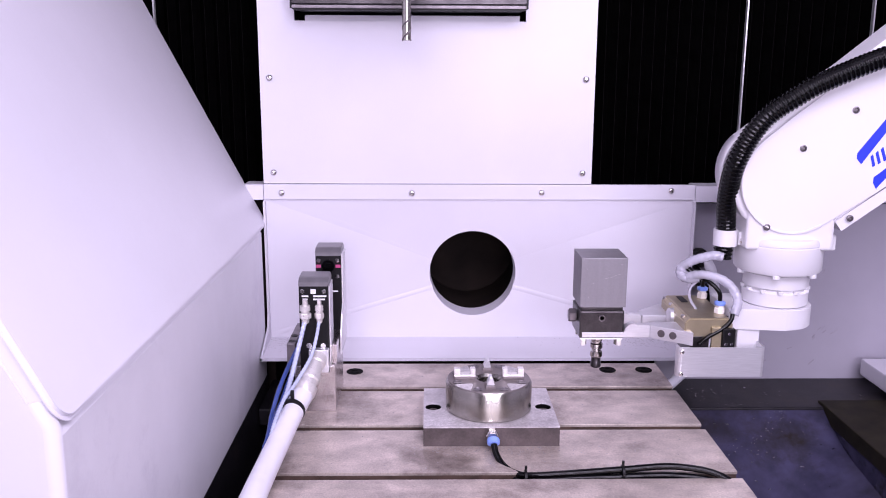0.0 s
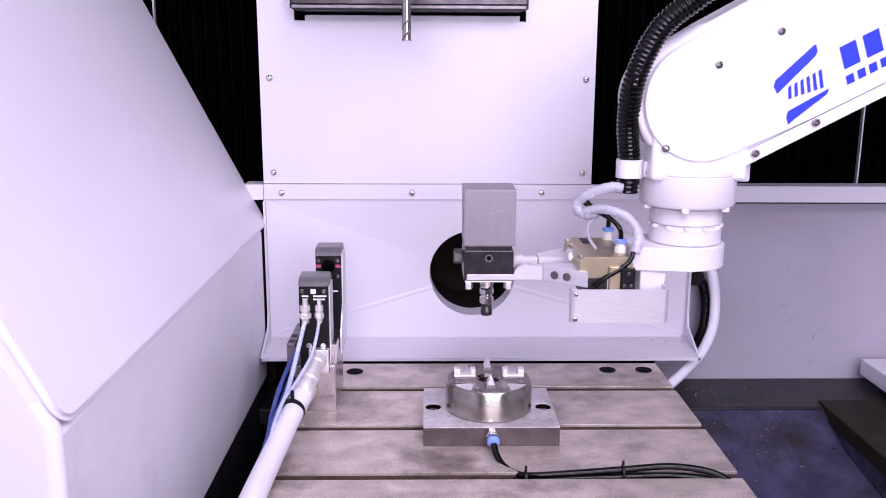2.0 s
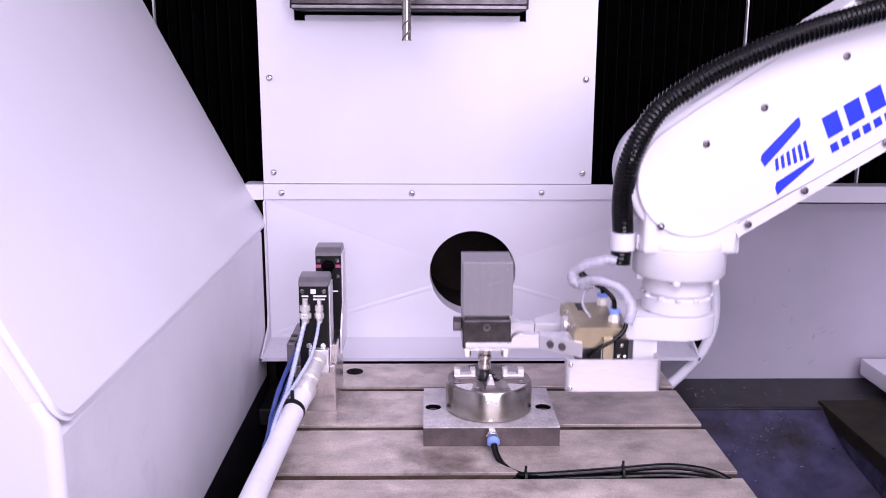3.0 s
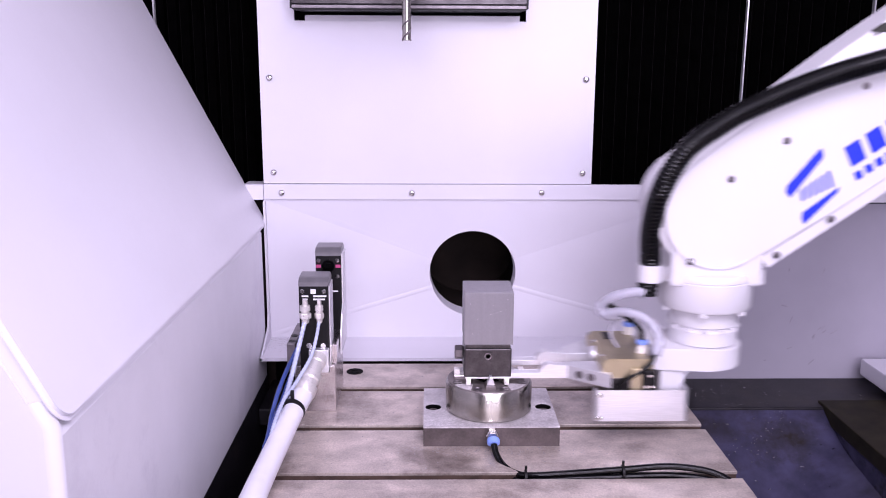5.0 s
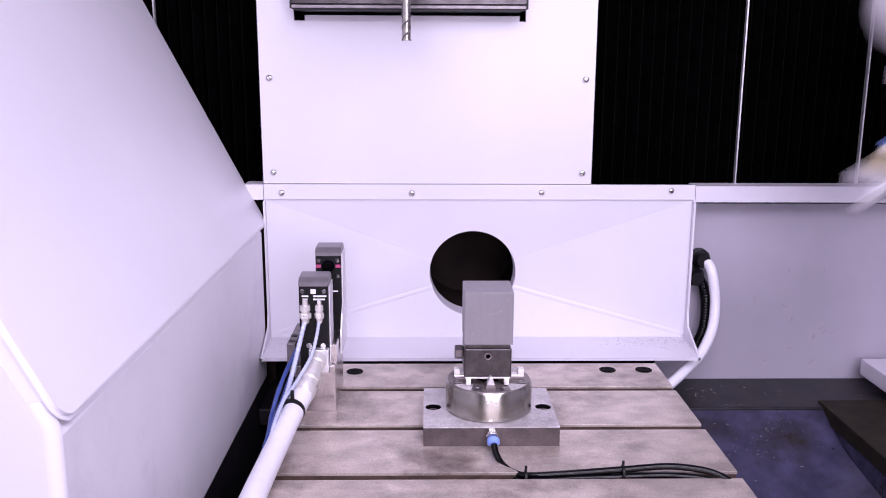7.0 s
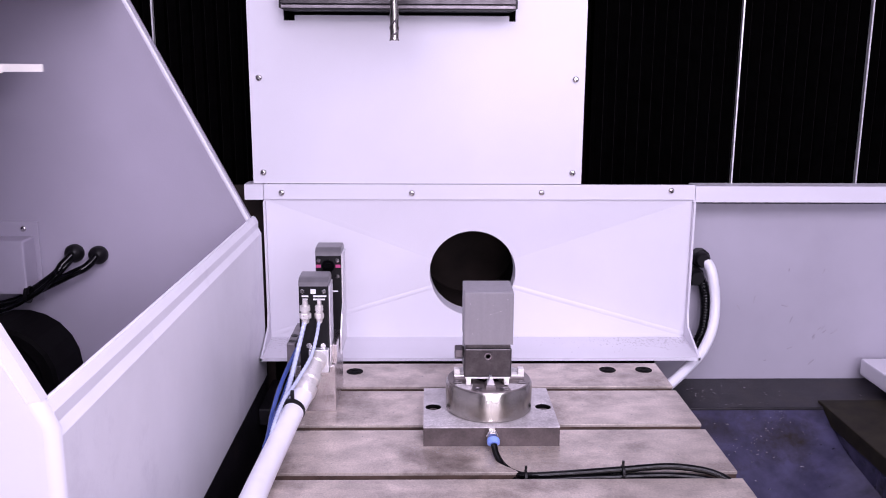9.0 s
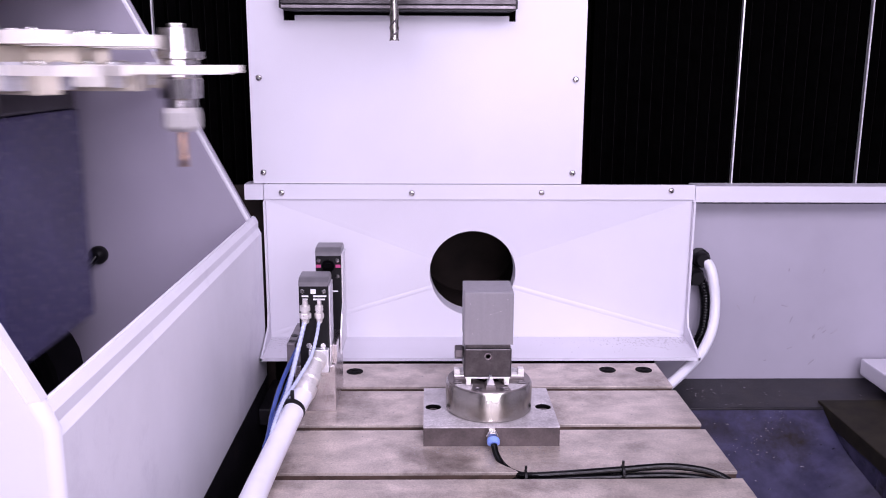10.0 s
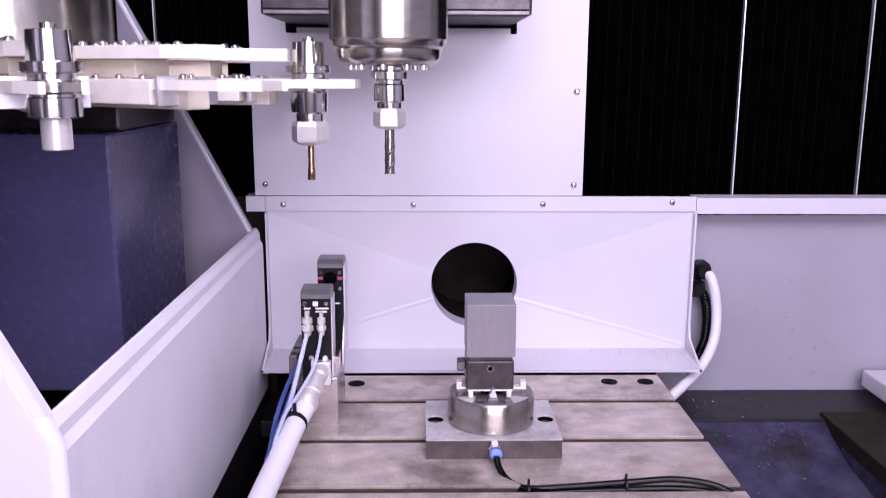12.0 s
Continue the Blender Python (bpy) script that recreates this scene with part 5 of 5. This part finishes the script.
    # two dark bands slanting across the upper edge
    for o in ([(0.2344, 0.0795), (0.2494, 0.0795), (0.345, -0.004), (0.333, -0.008)], [(0.2600, 0.0800), (0.2690, 0.0800), (0.360, 0.0370), (0.352, 0.0330)]):
        b = B()
        slab(b, o, -0.0405, 0.020)
        part("dark_band", b, OLIVE, fa, "dark olive band")
    PRINT = pose(0.0046, 0, -0.003) @ Matrix.Diagonal((1.02, 1, 1.02, 1))
    # blue print: slanted bars, stripes and plain marks
    for o in ([(0.0656, -0.0235), (0.0650, -0.0150), (0.0690, -0.0100), (0.1180, 0.0050), (0.1204, 0.0045), (0.1188, -0.0030), (0.1150, -0.0060)],
              [(0.0640, -0.0580), (0.0650, -0.0500), (0.0690, -0.0450), (0.1161, -0.0425), (0.1120, -0.0470), (0.0700, -0.0560)]):
        b = B()
        slab(b, o, -0.0406, -0.0399, PRINT)
        part("blue_bar", b, LOGO_BLUE, fa)
    for i in range(6):
        x = 0.0780 + i * 0.0068
        z = -0.0255 - i * 0.0010
        b = B()
        slab(b, [(x - 0.004, z - 0.0085), (x - 0.0005, z - 0.0085), (x + 0.0042, z + 0.004 + 0.0012 * i), (x + 0.0004, z + 0.003 + 0.0012 * i)], -0.0406, -0.0399, PRINT)
        part("blue_stripe", b, LOGO_BLUE, fa)
    for i in range(6):
        x = 0.1375 + i * 0.0255
        b = B()
        slab(b, [(x, -0.0320), (x + 0.0180, -0.0320), (x + 0.0210, -0.0090), (x + 0.0030, -0.0090)], -0.0406, -0.0399, PRINT)
        part("print_block", b, LOGO_BLUE, fa)
    for i in range(11):
        x = 0.1345 + i * 0.0128
        b = B()
        slab(b, [(x, -0.0480), (x + 0.0085, -0.0480), (x + 0.0098, -0.0390), (x + 0.0013, -0.0390)], -0.0406, -0.0399, PRINT)
        part("print_bar", b, LOGO_BLUE, fa)
    return t, fa, line, wrist


ROBOT, FOREARM, ARM_HOSE, WRIST = robot()


def motions():
    """All that moves in the place."""
    # robot: seconds, holder axis at the bottom of the block (x, y, z), lean, turn, forearm's rise, turn of wrist and forearm
    rows = [(0, 0.2154, 1.0487, 0.1382, 0, 0, 37.2, -4), (1.1, 0.2154, 1.0487, 0.1382, 0, 0, 37.2, -4), (1.2, 0.219, 1.047, 0.146, 0, 0, 36.6, -4), (1.3, 0.228, 1.034, 0.172, 0, 0, 34.8, -3), (1.4, 0.240, 1.00, 0.212, 0, 0, 33, -2), (1.5, 0.2362, 0.9700, 0.2332, 0, 0, 31.4, 0),
            (1.6, 0.203, 0.963, 0.236, 0, 0, 29.6, 0), (1.7, 0.156, 0.96, 0.2365, 0, 0, 28.2, 0), (1.8, 0.108, 0.957, 0.236, 0, 0, 27.4, 0), (1.9, 0.079, 0.955, 0.2355, 0, 0, 27.0, 1), (2.0, 0.0675, 0.9543, 0.2353, 0, 0, 26.9, 1), (2.1, 0.0666, 0.9543, 0.236, 0, 0, 26.9, 1), (2.4, 0.0666, 0.9543, 0.236, 0, 0, 26.9, 1),
            (2.5, 0.0660, 0.956, 0.2274, 0, 0, 27.4, 1), (2.7, 0.0655, 0.960, 0.1962, 0, 0, 29.0, 1), (3.0, 0.0676, 0.9695, 0.1510, 0, 0, 31.2, 1), (3.2, 0.0675, 0.970, 0.1408, 0, 0, 31.75, 0.6), (3.5, 0.0690, 0.975, 0.122, 0, 0, 32.7, 0.3), (3.9, 0.070, 0.978, 0.1113, 0, 0, 33.3, 0),
            (4.8, 0.070, 0.978, 0.1113, 0, 0, 33.3, 0), (4.9, 0.081, 0.978, 0.1113, 0, 0, 33.8, 0), (5.0, 0.1035, 0.979, 0.1112, 0, 0, 34.5, 0), (5.3, 0.1581, 0.977, 0.1130, 0, 0, 36.3, -0.5), (5.7, 0.2121, 0.970, 0.1175, 0, 0, 38.5, 0), (6.0, 0.2563, 0.9695, 0.1207, 0, 0, 38.8, 0),
            (6.2, 0.2720, 0.9715, 0.1225, 0, 0, 39.3, -1), (6.3, 0.2722, 0.9710, 0.1230, 0, 0, 39.3, -1), (6.4, 0.2738, 0.9622, 0.1270, -1, 3, 39.6, -4), (6.5, 0.2950, 0.9450, 0.1460, -2, 9, 40, -5), (6.6, 0.3330, 0.9250, 0.1820, -2, 23, 41, -16), (6.7, 0.3740, 0.9061, 0.2200, -3, 36, 42, -28), (6.8, 0.3880, 0.8970, 0.2540, -4, 42, 43, -34),
            (6.9, 0.4150, 0.8873, 0.2900, -5, 46, 44, -38), (7.0, 0.4820, 0.8778, 0.3270, -6, 48, 45, -40), (7.1, 0.555, 0.875, 0.39, -8, 49, 45, -41), (7.3, 0.68, 0.85, 0.45, -20, 50, 45, -42), (7.8, 0.80, 0.80, 0.46, -20, 50, 45, -42), (12.0, 0.80, 0.80, 0.46, -20, 50, 45, -42)]
    walk(ROBOT, [(r[0], pose(r[1], r[2], r[3], 0, r[4], r[5])) for r in rows])
    axis = pose(0.2227, 0, 0)
    walk(WRIST, [(r[0], axis @ pose(0, 0, 0, 0, 0, r[7])) for r in rows])
    walk(FOREARM, [(r[0], axis @ pose(0, 0, 0, 0, 0, r[7]) @ pose(0, 0, 0.1543, 0, -r[6], 0)) for r in rows])
    walk(ARM_HOSE, [(r[0], axis @ pose(0, 0, 0, 0, 0, r[7]) @ pose(-0.0684, -0.008, 0.080, 0, -0.42 * (33.3 - max(min(r[6], 33.3), 26)), 0)) for r in rows])
    seat = pose(0.070, 0.978, 0.1113)
    walk(WORK, [(r[0], pose(r[1], r[2], r[3] - 0.0025 * min(1.0, (3.9 - r[0]) / 0.7))) for r in rows if r[0] < 3.8] + [(3.9, seat), (12.0, seat)])
    # magazine door slides up along its leaning frame
    walk(DOOR, [(t, Matrix.Translation(UP * d)) for t, d in ((0, 0), (7.0, 0), (7.1, 0.023), (7.2, 0.060), (7.5, 0.23), (7.9, 0.50), (8.2, 0.56), (12.0, 0.56))])
    # column shifts sideways, spindle with it, then forward and down
    walk(COLUMN, [(t, pose(x, YB, 0)) for t, x in ((0, 0), (7.0, 0), (7.1, -0.0152), (12.0, -0.0152))])
    back, left = (-0.0255, 1.084, 0.4548), (-0.0405, 1.084, 0.4548)
    walk(SPINDLE, [(t, pose(*p)) for t, p in ((0, back), (7.0, back), (7.1, left), (10.7, left), (10.9, (-0.0405, 1.06, 0.4548)), (11.2, (-0.0408, 0.975, 0.4548)), (11.4, (-0.0412, 0.938, 0.4548)), (11.5, (-0.0412, 0.935, 0.447)),
                                              (11.6, (-0.0412, 0.935, 0.4173)), (11.7, (-0.0415, 0.935, 0.3777)), (11.8, (-0.0420, 0.935, 0.348)), (11.9, (-0.043, 0.935, 0.328)), (12.0, (-0.0435, 0.935, 0.3245)))])
    walk(RAM, [(t, pose(x, y, 0.4548)) for t, x, y in ((0, 0.0, 1.084), (7.0, 0.0, 1.084), (7.1, -0.0152, 1.084), (10.7, -0.0152, 1.084), (10.9, -0.0152, 1.06), (11.2, -0.0152, 0.975), (11.4, -0.0152, 0.938), (11.5, -0.0152, 0.935), (12.0, -0.0152, 0.935))])
    for ob, s in zip(DIVIDERS, (-0.006, -0.002, -0.003)):
        walk(ob, [(0, pose(0, 0, 0)), (7.0, pose(0, 0, 0)), (7.1, pose(s, 0, 0)), (12.0, pose(s, 0, 0))])
    # carousel slides out of its chamber
    walk(CAROUSEL, [(t, pose(-0.1281 + x, 0.935, 0.3176)) for t, x in ((0, -0.384), (8.8, -0.384), (9.0, -0.378), (9.2, -0.358), (9.4, -0.316), (9.5, -0.290), (9.6, -0.262), (9.8, -0.202), (10.0, -0.134), (10.2, -0.067), (10.4, -0.020), (10.5, -0.0097), (10.7, 0.0), (12.0, 0.0))])


motions()
